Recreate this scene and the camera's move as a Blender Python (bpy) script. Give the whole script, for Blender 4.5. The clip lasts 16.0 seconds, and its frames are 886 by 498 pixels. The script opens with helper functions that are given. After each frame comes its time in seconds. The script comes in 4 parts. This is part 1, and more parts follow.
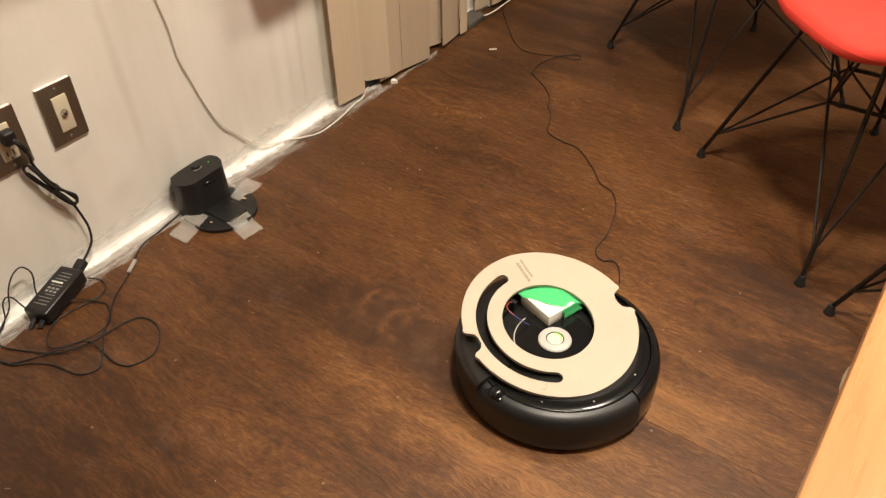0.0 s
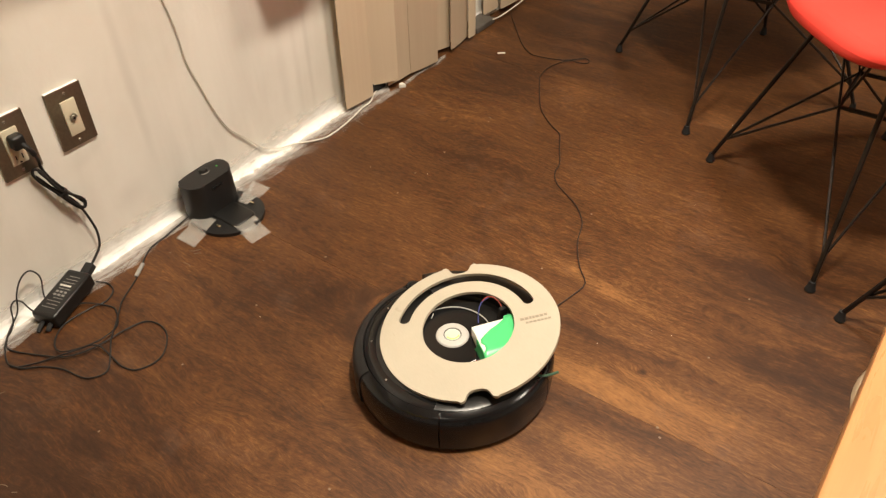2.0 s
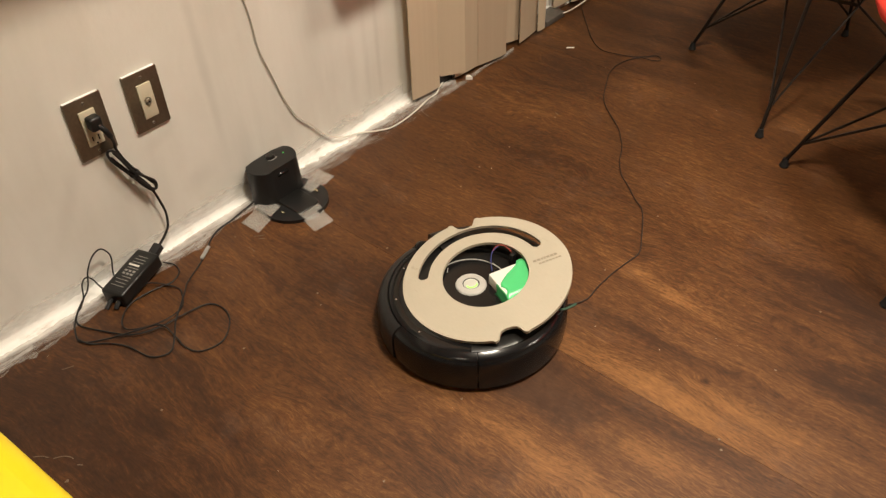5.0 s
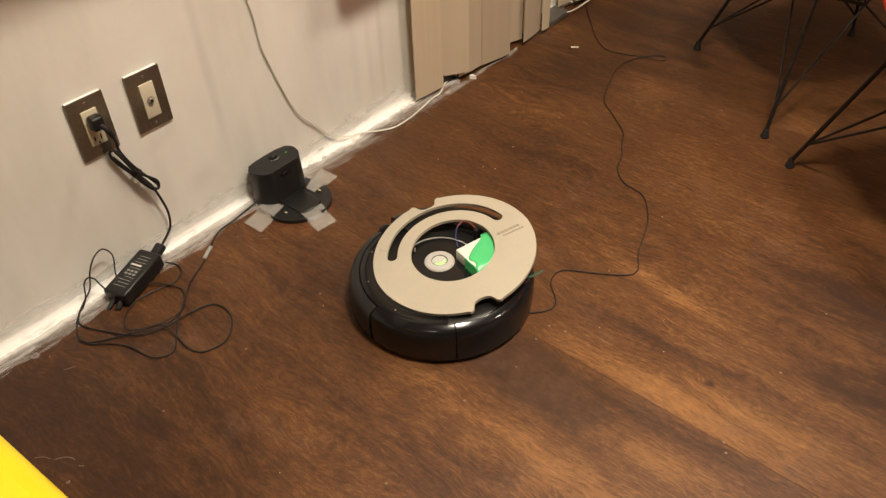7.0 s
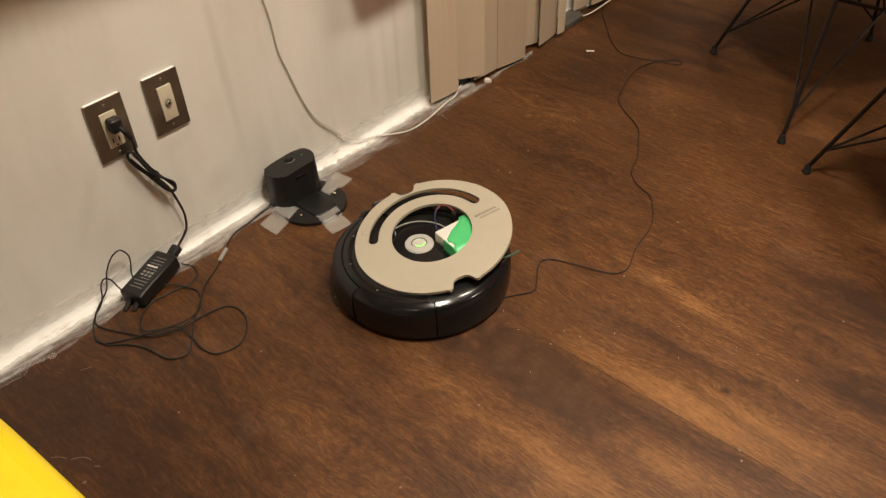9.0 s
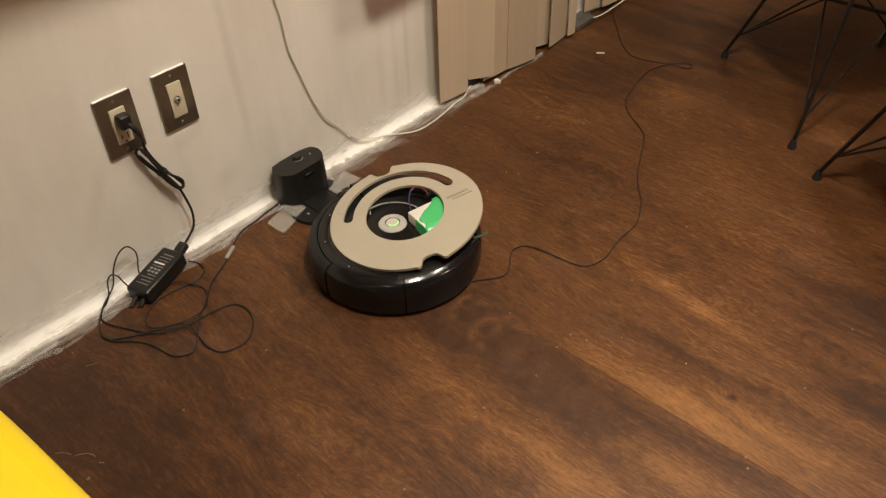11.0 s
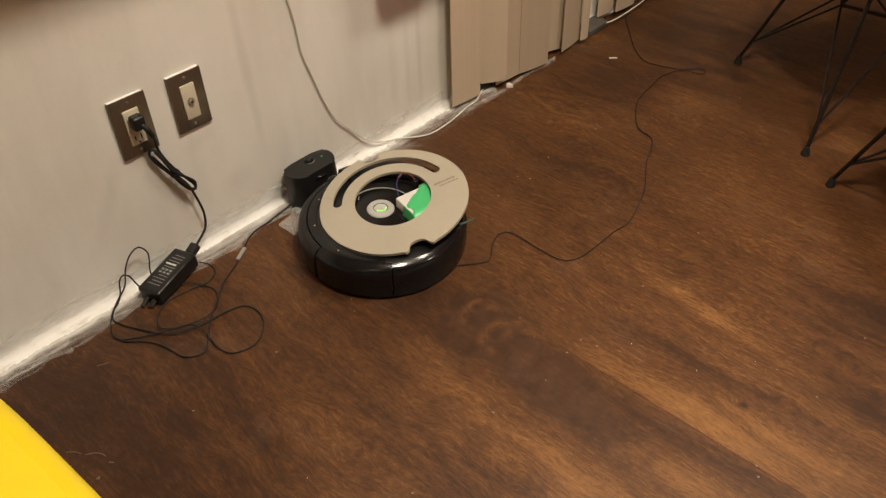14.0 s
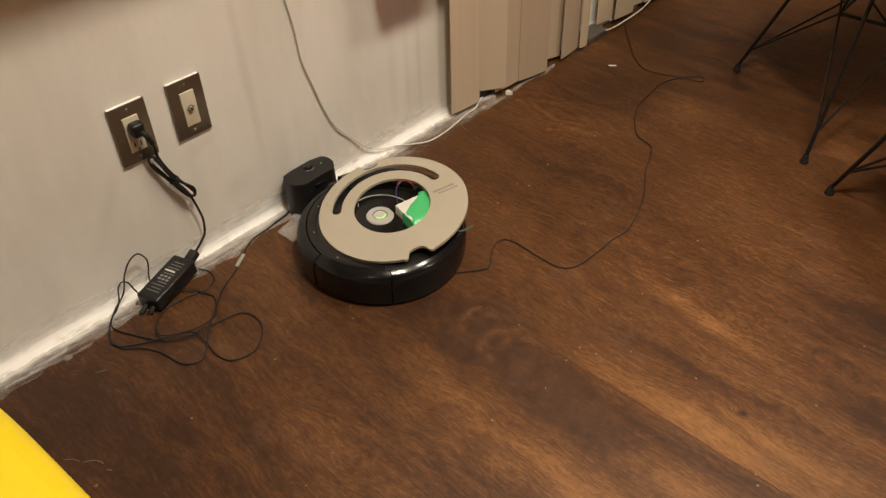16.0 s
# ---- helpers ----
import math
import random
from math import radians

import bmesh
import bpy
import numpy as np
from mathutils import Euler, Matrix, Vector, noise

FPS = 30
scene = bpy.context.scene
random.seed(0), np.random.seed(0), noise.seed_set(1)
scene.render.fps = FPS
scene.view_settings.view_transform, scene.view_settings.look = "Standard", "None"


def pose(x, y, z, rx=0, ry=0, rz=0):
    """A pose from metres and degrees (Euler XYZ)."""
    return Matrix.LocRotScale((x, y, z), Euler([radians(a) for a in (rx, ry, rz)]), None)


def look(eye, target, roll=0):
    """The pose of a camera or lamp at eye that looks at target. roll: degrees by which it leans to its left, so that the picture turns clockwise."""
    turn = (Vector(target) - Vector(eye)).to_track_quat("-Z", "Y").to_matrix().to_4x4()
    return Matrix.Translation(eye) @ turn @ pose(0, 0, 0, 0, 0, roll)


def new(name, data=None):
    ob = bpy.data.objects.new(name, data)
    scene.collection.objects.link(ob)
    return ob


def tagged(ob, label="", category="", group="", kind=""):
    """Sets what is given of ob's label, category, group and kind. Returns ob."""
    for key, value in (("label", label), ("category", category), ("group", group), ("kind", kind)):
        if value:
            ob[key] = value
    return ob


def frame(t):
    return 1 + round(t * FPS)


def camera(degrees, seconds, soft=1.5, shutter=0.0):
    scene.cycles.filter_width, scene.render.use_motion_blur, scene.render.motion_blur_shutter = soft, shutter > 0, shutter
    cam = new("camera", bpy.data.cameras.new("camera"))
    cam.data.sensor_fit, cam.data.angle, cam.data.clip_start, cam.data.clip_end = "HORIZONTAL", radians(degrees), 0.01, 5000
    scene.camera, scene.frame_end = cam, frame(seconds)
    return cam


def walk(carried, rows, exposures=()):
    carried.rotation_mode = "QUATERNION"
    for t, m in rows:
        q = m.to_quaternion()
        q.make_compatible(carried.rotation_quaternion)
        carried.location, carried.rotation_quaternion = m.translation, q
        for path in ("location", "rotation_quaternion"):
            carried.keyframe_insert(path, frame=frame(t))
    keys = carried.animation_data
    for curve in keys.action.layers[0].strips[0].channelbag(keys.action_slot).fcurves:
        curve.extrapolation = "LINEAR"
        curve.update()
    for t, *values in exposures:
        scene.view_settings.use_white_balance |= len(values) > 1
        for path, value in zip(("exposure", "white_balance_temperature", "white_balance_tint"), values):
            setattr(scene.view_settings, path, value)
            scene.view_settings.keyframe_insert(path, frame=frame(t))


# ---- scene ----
cam = camera(57.8, 16.0, soft=1.35)
PATH = [
    (0, (1.284, -0.468, 1.061), (0.394, 0.757, -0.246), -1.3),
    (0.5, (1.284, -0.466, 1.062), (0.391, 0.757, -0.244), -1.2),
    (1, (1.282, -0.466, 1.063), (0.381, 0.753, -0.241), -1.5),
    (1.5, (1.283, -0.465, 1.062), (0.378, 0.756, -0.239), -1.5),
    (2, (1.281, -0.463, 1.061), (0.373, 0.754, -0.24), -1.6),
    (2.5, (1.279, -0.458, 1.062), (0.368, 0.751, -0.245), -1.7),
    (3, (1.279, -0.458, 1.061), (0.367, 0.751, -0.246), -1.8),
    (3.5, (1.272, -0.463, 1.063), (0.35, 0.738, -0.245), -1.8),
    (4, (1.264, -0.465, 1.064), (0.288, 0.688, -0.247), -2.2),
    (6.5, (1.255, -0.459, 1.064), (0.248, 0.657, -0.256), -2.3),
    (7, (1.253, -0.457, 1.062), (0.247, 0.659, -0.258), -2.4),
    (7.5, (1.249, -0.454, 1.062), (0.241, 0.656, -0.262), -2.6),
    (8, (1.252, -0.451, 1.062), (0.242, 0.657, -0.262), -2.7),
    (8.5, (1.246, -0.458, 1.064), (0.231, 0.649, -0.257), -2.6),
    (9, (1.245, -0.46, 1.066), (0.218, 0.64, -0.25), -2.6),
    (11.5, (1.236, -0.457, 1.066), (0.197, 0.631, -0.252), -2.0),
    (12, (1.234, -0.461, 1.067), (0.186, 0.622, -0.248), -2.1),
    (12.5, (1.238, -0.458, 1.066), (0.183, 0.621, -0.245), -2.1),
    (13, (1.235, -0.46, 1.064), (0.179, 0.622, -0.246), -2.0),
    (13.5, (1.233, -0.458, 1.066), (0.178, 0.62, -0.247), -2.1),
    (14, (1.237, -0.458, 1.066), (0.178, 0.62, -0.245), -2.1),
    (14.5, (1.236, -0.46, 1.068), (0.178, 0.621, -0.24), -2.0),
    (15, (1.237, -0.46, 1.069), (0.174, 0.622, -0.235), -2.1),
    (15.5, (1.236, -0.46, 1.069), (0.176, 0.626, -0.233), -1.9),
    (16, (1.235, -0.457, 1.068), (0.172, 0.63, -0.232), -1.9),
]
walk(cam, [(t, look(eye, target, roll)) for t, eye, target, roll in PATH], [(0, 0.04), (1.5, 0.11), (2.5, 0.11), (3.5, -0.03), (4, -0.22), (6.5, -0.11), (7, -0.13), (7.3, -0.25), (7.6, -0.33), (8, -0.32), (9, -0.33), (12, -0.43), (16, -0.45)])

# ---- world, lamps, exposure ----
world = bpy.data.worlds.new("world")
scene.world = world
world.use_nodes = True
world.node_tree.nodes["Background"].inputs[0].default_value = (1.0, 0.88, 0.72, 1)
world.node_tree.nodes["Background"].inputs[1].default_value = 0.05

CEIL = 2.6
LAMPS = [(1.25, 1.17, 29.0), (1.22, 0.25, 58.0), (1.4, -1.5, 4.0), (3.1, 1.5, 34.0)]


# ---- material helpers ----
def mat(name, color=(0.5, 0.5, 0.5), rough=0.5, metal=0.0, spec=0.5):
    m = bpy.data.materials.new(name)
    m.use_nodes = True
    b = m.node_tree.nodes["Principled BSDF"]
    b.inputs["Base Color"].default_value = (*color, 1)
    b.inputs["Roughness"].default_value = rough
    b.inputs["Metallic"].default_value = metal
    b.inputs["Specular IOR Level"].default_value = spec
    return m


class G:
    """Small helper to wire nodes."""

    def __init__(self, m):
        self.t = m.node_tree
        self.b = self.t.nodes["Principled BSDF"]

    def n(self, kind, **ins):
        nd = self.t.nodes.new(kind)
        for k, v in ins.items():
            nd.inputs[k.replace("_", " ")].default_value = v
        return nd

    def l(self, a, b):
        self.t.links.new(a, b)

    def pos(self, scale=(1, 1, 1), random_shift=0.0):
        g = self.t.nodes.new("ShaderNodeNewGeometry")
        out = g.outputs["Position"]
        if random_shift:
            oi = self.t.nodes.new("ShaderNodeObjectInfo")
            mu = self.t.nodes.new("ShaderNodeVectorMath")
            mu.operation = "SCALE"
            mu.inputs[0].default_value = (1, 0.7, 3)
            self.l(oi.outputs["Random"], mu.inputs["Scale"])
            m2 = self.t.nodes.new("ShaderNodeVectorMath")
            m2.operation = "SCALE"
            m2.inputs["Scale"].default_value = random_shift
            self.l(mu.outputs[0], m2.inputs[0])
            ad = self.t.nodes.new("ShaderNodeVectorMath")
            self.l(out, ad.inputs[0])
            self.l(m2.outputs[0], ad.inputs[1])
            out = ad.outputs[0]
        mp = self.t.nodes.new("ShaderNodeMapping")
        mp.inputs["Scale"].default_value = scale
        self.l(out, mp.inputs["Vector"])
        return mp.outputs["Vector"]

    def obj(self, scale=(1, 1, 1)):
        tc = self.t.nodes.new("ShaderNodeTexCoord")
        mp = self.t.nodes.new("ShaderNodeMapping")
        mp.inputs["Scale"].default_value = scale
        self.l(tc.outputs["Object"], mp.inputs["Vector"])
        return mp.outputs["Vector"]

    def noise(self, vec, scale, detail=4, rough=0.55, dist=0.0):
        nd = self.n("ShaderNodeTexNoise", Scale=scale, Detail=detail, Roughness=rough, Distortion=dist)
        self.l(vec, nd.inputs["Vector"])
        return nd.outputs["Fac"]

    def ramp(self, fac, stops):
        r = self.t.nodes.new("ShaderNodeValToRGB")
        e = r.color_ramp.elements
        while len(e) < len(stops):
            e.new(0.5)
        for el, (p, c) in zip(e, stops):
            el.position = p
            el.color = (*c, 1) if len(c) == 3 else c
        self.l(fac, r.inputs["Fac"])
        return r.outputs["Color"]

    def mix(self, a, b, fac, mode="MIX"):
        m = self.t.nodes.new("ShaderNodeMix")
        m.data_type, m.blend_type = "RGBA", mode
        for sock, v in ((m.inputs[6], a), (m.inputs[7], b), (m.inputs[0], fac)):
            if isinstance(v, (int, float)):
                sock.default_value = v
            elif isinstance(v, tuple):
                sock.default_value = (*v, 1)
            else:
                self.l(v, sock)
        return m.outputs[2]

    def math(self, a, b, op="MULTIPLY"):
        m = self.t.nodes.new("ShaderNodeMath")
        m.operation = op
        for sock, v in zip(m.inputs, (a, b)):
            if isinstance(v, (int, float)):
                sock.default_value = v
            else:
                self.l(v, sock)
        return m.outputs[0]

    def color(self, c):
        self.l(c, self.b.inputs["Base Color"])

    def rough(self, fac, lo, hi):
        mr = self.n("ShaderNodeMapRange", To_Min=lo, To_Max=hi)
        self.l(fac, mr.inputs["Value"])
        self.l(mr.outputs[0], self.b.inputs["Roughness"])

    def bump(self, h, strength=0.2, dist=0.002):
        b = self.n("ShaderNodeBump", Strength=strength, Distance=dist)
        self.l(h, b.inputs["Height"])
        self.l(b.outputs["Normal"], self.b.inputs["Normal"])


def grainy(name, c1, c2, scale=40, rough=(0.4, 0.6), metal=0.0, bump=0.1, big=6):
    m = mat(name, c1, rough[0], metal)
    g = G(m)
    p = g.obj()
    a = g.noise(p, scale, 5)
    b = g.noise(p, big, 3)
    f = g.math(g.math(a, 0.5), g.math(b, 0.5), "ADD")
    g.color(g.ramp(f, [(0.35, c1), (0.65, c2)]))
    g.rough(b, *rough)
    if bump:
        g.bump(a, bump, 0.001)
    return m


# stained plywood floor: grain runs along x, short flecks, soft dark stains, painted-in shade, streaks by the joint
def floor_material():
    m = mat("stained_plywood", rough=0.4)
    g = G(m)
    base = g.pos((1, 1, 1), 7)
    warp = g.noise(g.pos((1.2, 2.4, 1), 7), 2.2, 3, 0.55, 0.4)
    sep = g.t.nodes.new("ShaderNodeSeparateXYZ")
    g.l(base, sep.inputs[0])

    def along(stretch, bend):
        c = g.t.nodes.new("ShaderNodeCombineXYZ")
        g.l(g.math(sep.outputs["X"], stretch), c.inputs["X"])
        g.l(g.math(sep.outputs["Y"], g.math(warp, bend), "ADD"), c.inputs["Y"])
        return c.outputs[0]

    figure = g.noise(along(0.12, 0.18), 15.0, 4, 0.55, 0.25)
    fibre = g.noise(along(0.08, 0.09), 150.0, 5, 0.66, 0.1)
    fleck = g.noise(along(0.26, 0.12), 130.0, 6, 0.78, 0.5)
    mottle = g.noise(along(0.40, 0.10), 22.0, 6, 0.68, 0.7)
    big = g.noise(g.pos((1.0, 1.7, 1), 7), 2.0, 3, 0.5, 0.8)
    pore = g.noise(along(0.20, 0.10), 330.0, 4, 0.7, 0.3)
    swirl = g.noise(g.pos((0.7, 1, 1), 7), 46.0, 5, 0.7, 1.4)
    f = g.math(g.math(figure, 0.15), g.math(big, 0.13), "ADD")
    f = g.math(f, g.math(fibre, 0.22), "ADD")
    f = g.math(f, g.math(fleck, 0.36), "ADD")
    f = g.math(f, g.math(mottle, 0.15), "ADD")
    f = g.math(f, g.math(pore, 0.33), "ADD")
    f = g.math(f, g.math(swirl, 0.14), "ADD")
    # shaped streaks, stains and painted shade: centre, half lengths, strength
    pos0 = g.pos()
    sep0 = g.t.nodes.new("ShaderNodeSeparateXYZ")
    g.l(pos0, sep0.inputs[0])
    north = g.math(sep0.outputs["Y"], 0.3652, "GREATER_THAN")
    south = g.math(1.0, north, "SUBTRACT")
    # some darken the floor for shade: by robot, red chairs and south-west corner
    PATCHES = (
        (0.99, 0.388, 0.30, 0.072, 0, 0.220, north), (1.14, 0.44, 0.20, 0.050, 0, 0.100, north), (0.94, 0.335, 0.22, 0.040, 0, -0.050, south), (0.36, 0.23, 0.22, 0.11, 0, -0.090, south), (0.50, 0.34, 0.16, 0.10, 0, -0.060, south), (0.22, 0.46, 0.20, 0.10, 0, -0.070, north), (0.97, 0.497, 0.27, 0.018, 4, -0.104, north),
        (0.84, 0.615, 0.26, 0.030, -8, 0.150, north), (0.98, 0.545, 0.30, 0.020, -3, 0.056, north), (1.16, 0.80, 0.24, 0.17, 0, -0.190, north),
        (1.28, 0.58, 0.16, 0.10, 0, -0.150, north), (0.84, 0.84, 0.26, 0.09, -20, 0.037, north), (0.70, 1.02, 0.20, 0.10, -25, 0.062, north),
        (0.46, 1.24, 0.12, 0.09, 0, 0.062, north), (0.26, 1.20, 0.20, 0.13, 0, -0.104, north), (0.80, 1.75, 0.5, 0.25, 0, -0.064, north),
        (0.28, 1.52, 0.40, 0.25, 0, -0.112, north), (0.40, 0.86, 0.22, 0.10, 0, -0.064, north), (0.16, 1.00, 0.12, 0.030, -8, 0.062, north),
        (0.30, 0.98, 0.09, 0.026, 0, 0.043, north), (0.42, 0.60, 0.26, 0.05, -6, 0.031, north),
        (0.86, 0.16, 0.30, 0.06, -4, 0.110, south), (1.02, 0.27, 0.16, 0.05, 6, 0.160, south), (1.10, 0.14, 0.30, 0.12, 0, 0.090, south),
        (0.62, 0.17, 0.15, 0.035, -6, 0.043, south), (0.78, 0.03, 0.26, 0.05, 4, -0.048, south), (0.22, -0.26, 0.55, 0.24, 0, -0.170, south),
        (0.30, 0.06, 0.36, 0.18, 0, -0.050, south), (0.62, -0.05, 0.30, 0.10, 0, 0.020, south), (0.72, 0.255, 0.22, 0.030, -4, -0.048, south),
        (1.012, 0.459, 0.011, 0.007, 30, -0.192, north))
    for cx, cy, rx, ry, turn, k, side in PATCHES:
        mp = g.t.nodes.new("ShaderNodeMapping")
        mp.vector_type = "TEXTURE"
        mp.inputs["Location"].default_value = (cx, cy, 0)
        mp.inputs["Rotation"].default_value = (0, 0, radians(turn))
        mp.inputs["Scale"].default_value = (rx, ry, 1)
        g.l(pos0, mp.inputs["Vector"])
        ln = g.t.nodes.new("ShaderNodeVectorMath")
        ln.operation = "LENGTH"
        g.l(mp.outputs[0], ln.inputs[0])
        edge = g.math(ln.outputs["Value"], g.math(g.math(figure, 1.6), g.math(mottle, 1.2), "ADD"), "ADD")
        mr = g.n("ShaderNodeMapRange", From_Min=1.2, From_Max=2.6, To_Min=k, To_Max=0.0)
        mr.interpolation_type = "SMOOTHSTEP"
        g.l(edge, mr.inputs["Value"])
        f = g.math(f, g.math(mr.outputs[0], side), "ADD")
    # wide growth rings
    for cx, cy, rx, ry, waves, k in ((0.80, 0.12, 0.26, 0.12, 17.0, 0.030), (0.70, 0.66, 0.24, 0.15, 17.0, 0.028), (0.22, 1.02, 0.20, 0.07, 18.0, 0.035)):
        mp = g.t.nodes.new("ShaderNodeMapping")
        mp.vector_type = "TEXTURE"
        mp.inputs["Location"].default_value = (cx, cy, 0)
        mp.inputs["Scale"].default_value = (rx, ry, 1)
        g.l(pos0, mp.inputs["Vector"])
        ln = g.t.nodes.new("ShaderNodeVectorMath")
        ln.operation = "LENGTH"
        g.l(mp.outputs[0], ln.inputs[0])
        bent = g.math(ln.outputs["Value"], g.math(mottle, 0.75), "ADD")
        wave = g.math(g.math(bent, waves), 0, "SINE")
        mr = g.n("ShaderNodeMapRange", From_Min=0.5, From_Max=1.3, To_Min=k, To_Max=0.0)
        g.l(ln.outputs["Value"], mr.inputs["Value"])
        f = g.math(f, g.math(wave, mr.outputs[0]), "ADD")
    col = g.ramp(f, [(0.525, (0.0285, 0.0113, 0.0047)), (0.655, (0.0540, 0.0210, 0.0074)), (0.77, (0.101, 0.0402, 0.0126)), (0.98, (0.262, 0.1190, 0.0380))])

    def away(cx, cy, rx, ry, turn):
        mp = g.t.nodes.new("ShaderNodeMapping")
        mp.vector_type = "TEXTURE"
        mp.inputs["Location"].default_value = (cx, cy, 0)
        mp.inputs["Rotation"].default_value = (0, 0, radians(turn))
        mp.inputs["Scale"].default_value = (rx, ry, 1)
        g.l(pos0, mp.inputs["Vector"])
        ln = g.t.nodes.new("ShaderNodeVectorMath")
        ln.operation = "LENGTH"
        g.l(mp.outputs[0], ln.inputs[0])
        return ln.outputs["Value"]

    # dull spilt stain that veils the grain
    cloud = g.noise(pos0, 26.0, 5, 0.6, 0.6)
    for cx, cy, rx, ry, turn, k in ((0.715, 0.295, 0.22, 0.066, -9, 0.76), (0.575, 0.315, 0.095, 0.085, 0, 0.74)):
        d = g.math(away(cx, cy, rx, ry, turn), g.math(cloud, 1.1), "ADD")
        mr = g.n("ShaderNodeMapRange", From_Min=1.15, From_Max=1.85, To_Min=k, To_Max=0.0)
        mr.interpolation_type = "SMOOTHSTEP"
        g.l(d, mr.inputs["Value"])
        veil = g.ramp(cloud, [(0.35, (0.038, 0.0152, 0.0064)), (0.65, (0.068, 0.0315, 0.0150))])
        col = g.mix(col, veil, mr.outputs[0])
    # broken pale rims of two knots
    for cx, cy, rx, ry, k in ((0.562, 0.322, 0.040, 0.042, 0.9), (0.640, 0.312, 0.054, 0.050, 1.0), (0.668, 0.330, 0.046, 0.030, 0.6)):
        d = g.math(g.math(away(cx, cy, rx, ry, 0), g.math(mottle, 1.1), "ADD"), g.math(cloud, 0.5), "ADD")
        d2 = g.n("ShaderNodeMapRange", From_Min=0.0, From_Max=2.5)
        g.l(d, d2.inputs["Value"])
        ring = g.ramp(d2.outputs[0], [(0.56, (0, 0, 0)), (0.70, (1, 1, 1)), (0.83, (0, 0, 0))])
        core = g.ramp(d2.outputs[0], [(0.40, (1, 1, 1)), (0.64, (0, 0, 0))])
        edge_side = g.n("ShaderNodeMapRange", From_Min=0.6, From_Max=1.7, To_Min=1.0, To_Max=0.0)
        edge_side.interpolation_type = "SMOOTHSTEP"
        g.l(away(cx - 0.7 * rx, cy + 0.35 * ry, 1.0 * rx, 1.0 * ry, 0), edge_side.inputs["Value"])
        gate = g.ramp(g.noise(pos0, 30.0, 4, 0.6, 0.9), [(0.42, (0.25, 0.25, 0.25)), (0.62, (1, 1, 1))])
        col = g.mix(col, (0.050, 0.022, 0.011), g.math(core, 0.45 * k))
        col = g.mix(col, (0.215, 0.088, 0.032), g.math(g.math(ring, g.math(edge_side.outputs[0], gate)), 0.62 * k))
    dust = g.ramp(g.noise(pos0, 6.0, 8, 0.75), [(0.55, (0, 0, 0)), (0.80, (1, 1, 1))])
    col = g.mix(col, (0.24, 0.165, 0.130), g.math(dust, 0.17))
    g.color(col)
    g.rough(g.math(g.math(big, 0.5), g.math(fleck, 0.5), "ADD"), 0.34, 0.62)
    g.b.inputs["Specular IOR Level"].default_value = 0.32
    g.bump(g.math(g.math(fibre, 0.6), g.math(fleck, 0.6), "ADD"), 0.30, 0.0012)
    return m


def wall_material():
    m = mat("painted_wall", rough=0.6)
    g = G(m)
    streak = g.noise(g.pos((1, 1, 0.18)), 7.0, 4, 0.6, 0.4)
    stain = g.noise(g.pos(), 2.6, 5, 0.6)
    fine = g.noise(g.pos(), 70, 4)
    c = g.ramp(streak, [(0.30, (0.70, 0.675, 0.615)), (0.60, (0.79, 0.765, 0.705))])
    c = g.mix(c, g.ramp(stain, [(0.34, (0.86, 0.84, 0.80)), (0.6, (1, 1, 1))]), 0.6, "MULTIPLY")
    spots = g.ramp(g.noise(g.pos(), 30, 2, 0.4), [(0.10, (0.55, 0.5, 0.42)), (0.16, (1, 1, 1))])
    c = g.mix(c, spots, 0.8, "MULTIPLY")
    # shade bands put into the wall colour: centre y, z, half sizes, lean, strength
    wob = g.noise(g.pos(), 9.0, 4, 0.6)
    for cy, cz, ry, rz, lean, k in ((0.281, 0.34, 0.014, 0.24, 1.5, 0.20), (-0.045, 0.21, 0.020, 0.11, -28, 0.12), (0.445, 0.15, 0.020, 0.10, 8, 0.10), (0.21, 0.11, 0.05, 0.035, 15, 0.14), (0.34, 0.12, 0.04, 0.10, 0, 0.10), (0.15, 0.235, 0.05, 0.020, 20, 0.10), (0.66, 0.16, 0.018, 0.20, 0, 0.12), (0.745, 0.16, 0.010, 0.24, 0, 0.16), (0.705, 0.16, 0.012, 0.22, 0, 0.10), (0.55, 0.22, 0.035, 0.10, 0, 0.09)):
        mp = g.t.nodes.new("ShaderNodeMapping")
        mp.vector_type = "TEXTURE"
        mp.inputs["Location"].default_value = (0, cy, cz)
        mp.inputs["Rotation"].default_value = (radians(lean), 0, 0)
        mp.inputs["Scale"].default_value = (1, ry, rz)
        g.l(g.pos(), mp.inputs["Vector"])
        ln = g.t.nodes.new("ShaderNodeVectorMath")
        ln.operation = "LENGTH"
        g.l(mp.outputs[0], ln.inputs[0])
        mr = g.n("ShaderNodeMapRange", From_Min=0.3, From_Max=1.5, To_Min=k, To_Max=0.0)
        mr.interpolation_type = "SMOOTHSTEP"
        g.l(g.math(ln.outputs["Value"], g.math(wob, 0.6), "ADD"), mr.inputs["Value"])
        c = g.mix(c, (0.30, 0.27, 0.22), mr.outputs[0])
    g.color(c)
    g.rough(stain, 0.45, 0.7)
    g.bump(g.math(fine, streak, "ADD"), 0.25, 0.0015)
    return m


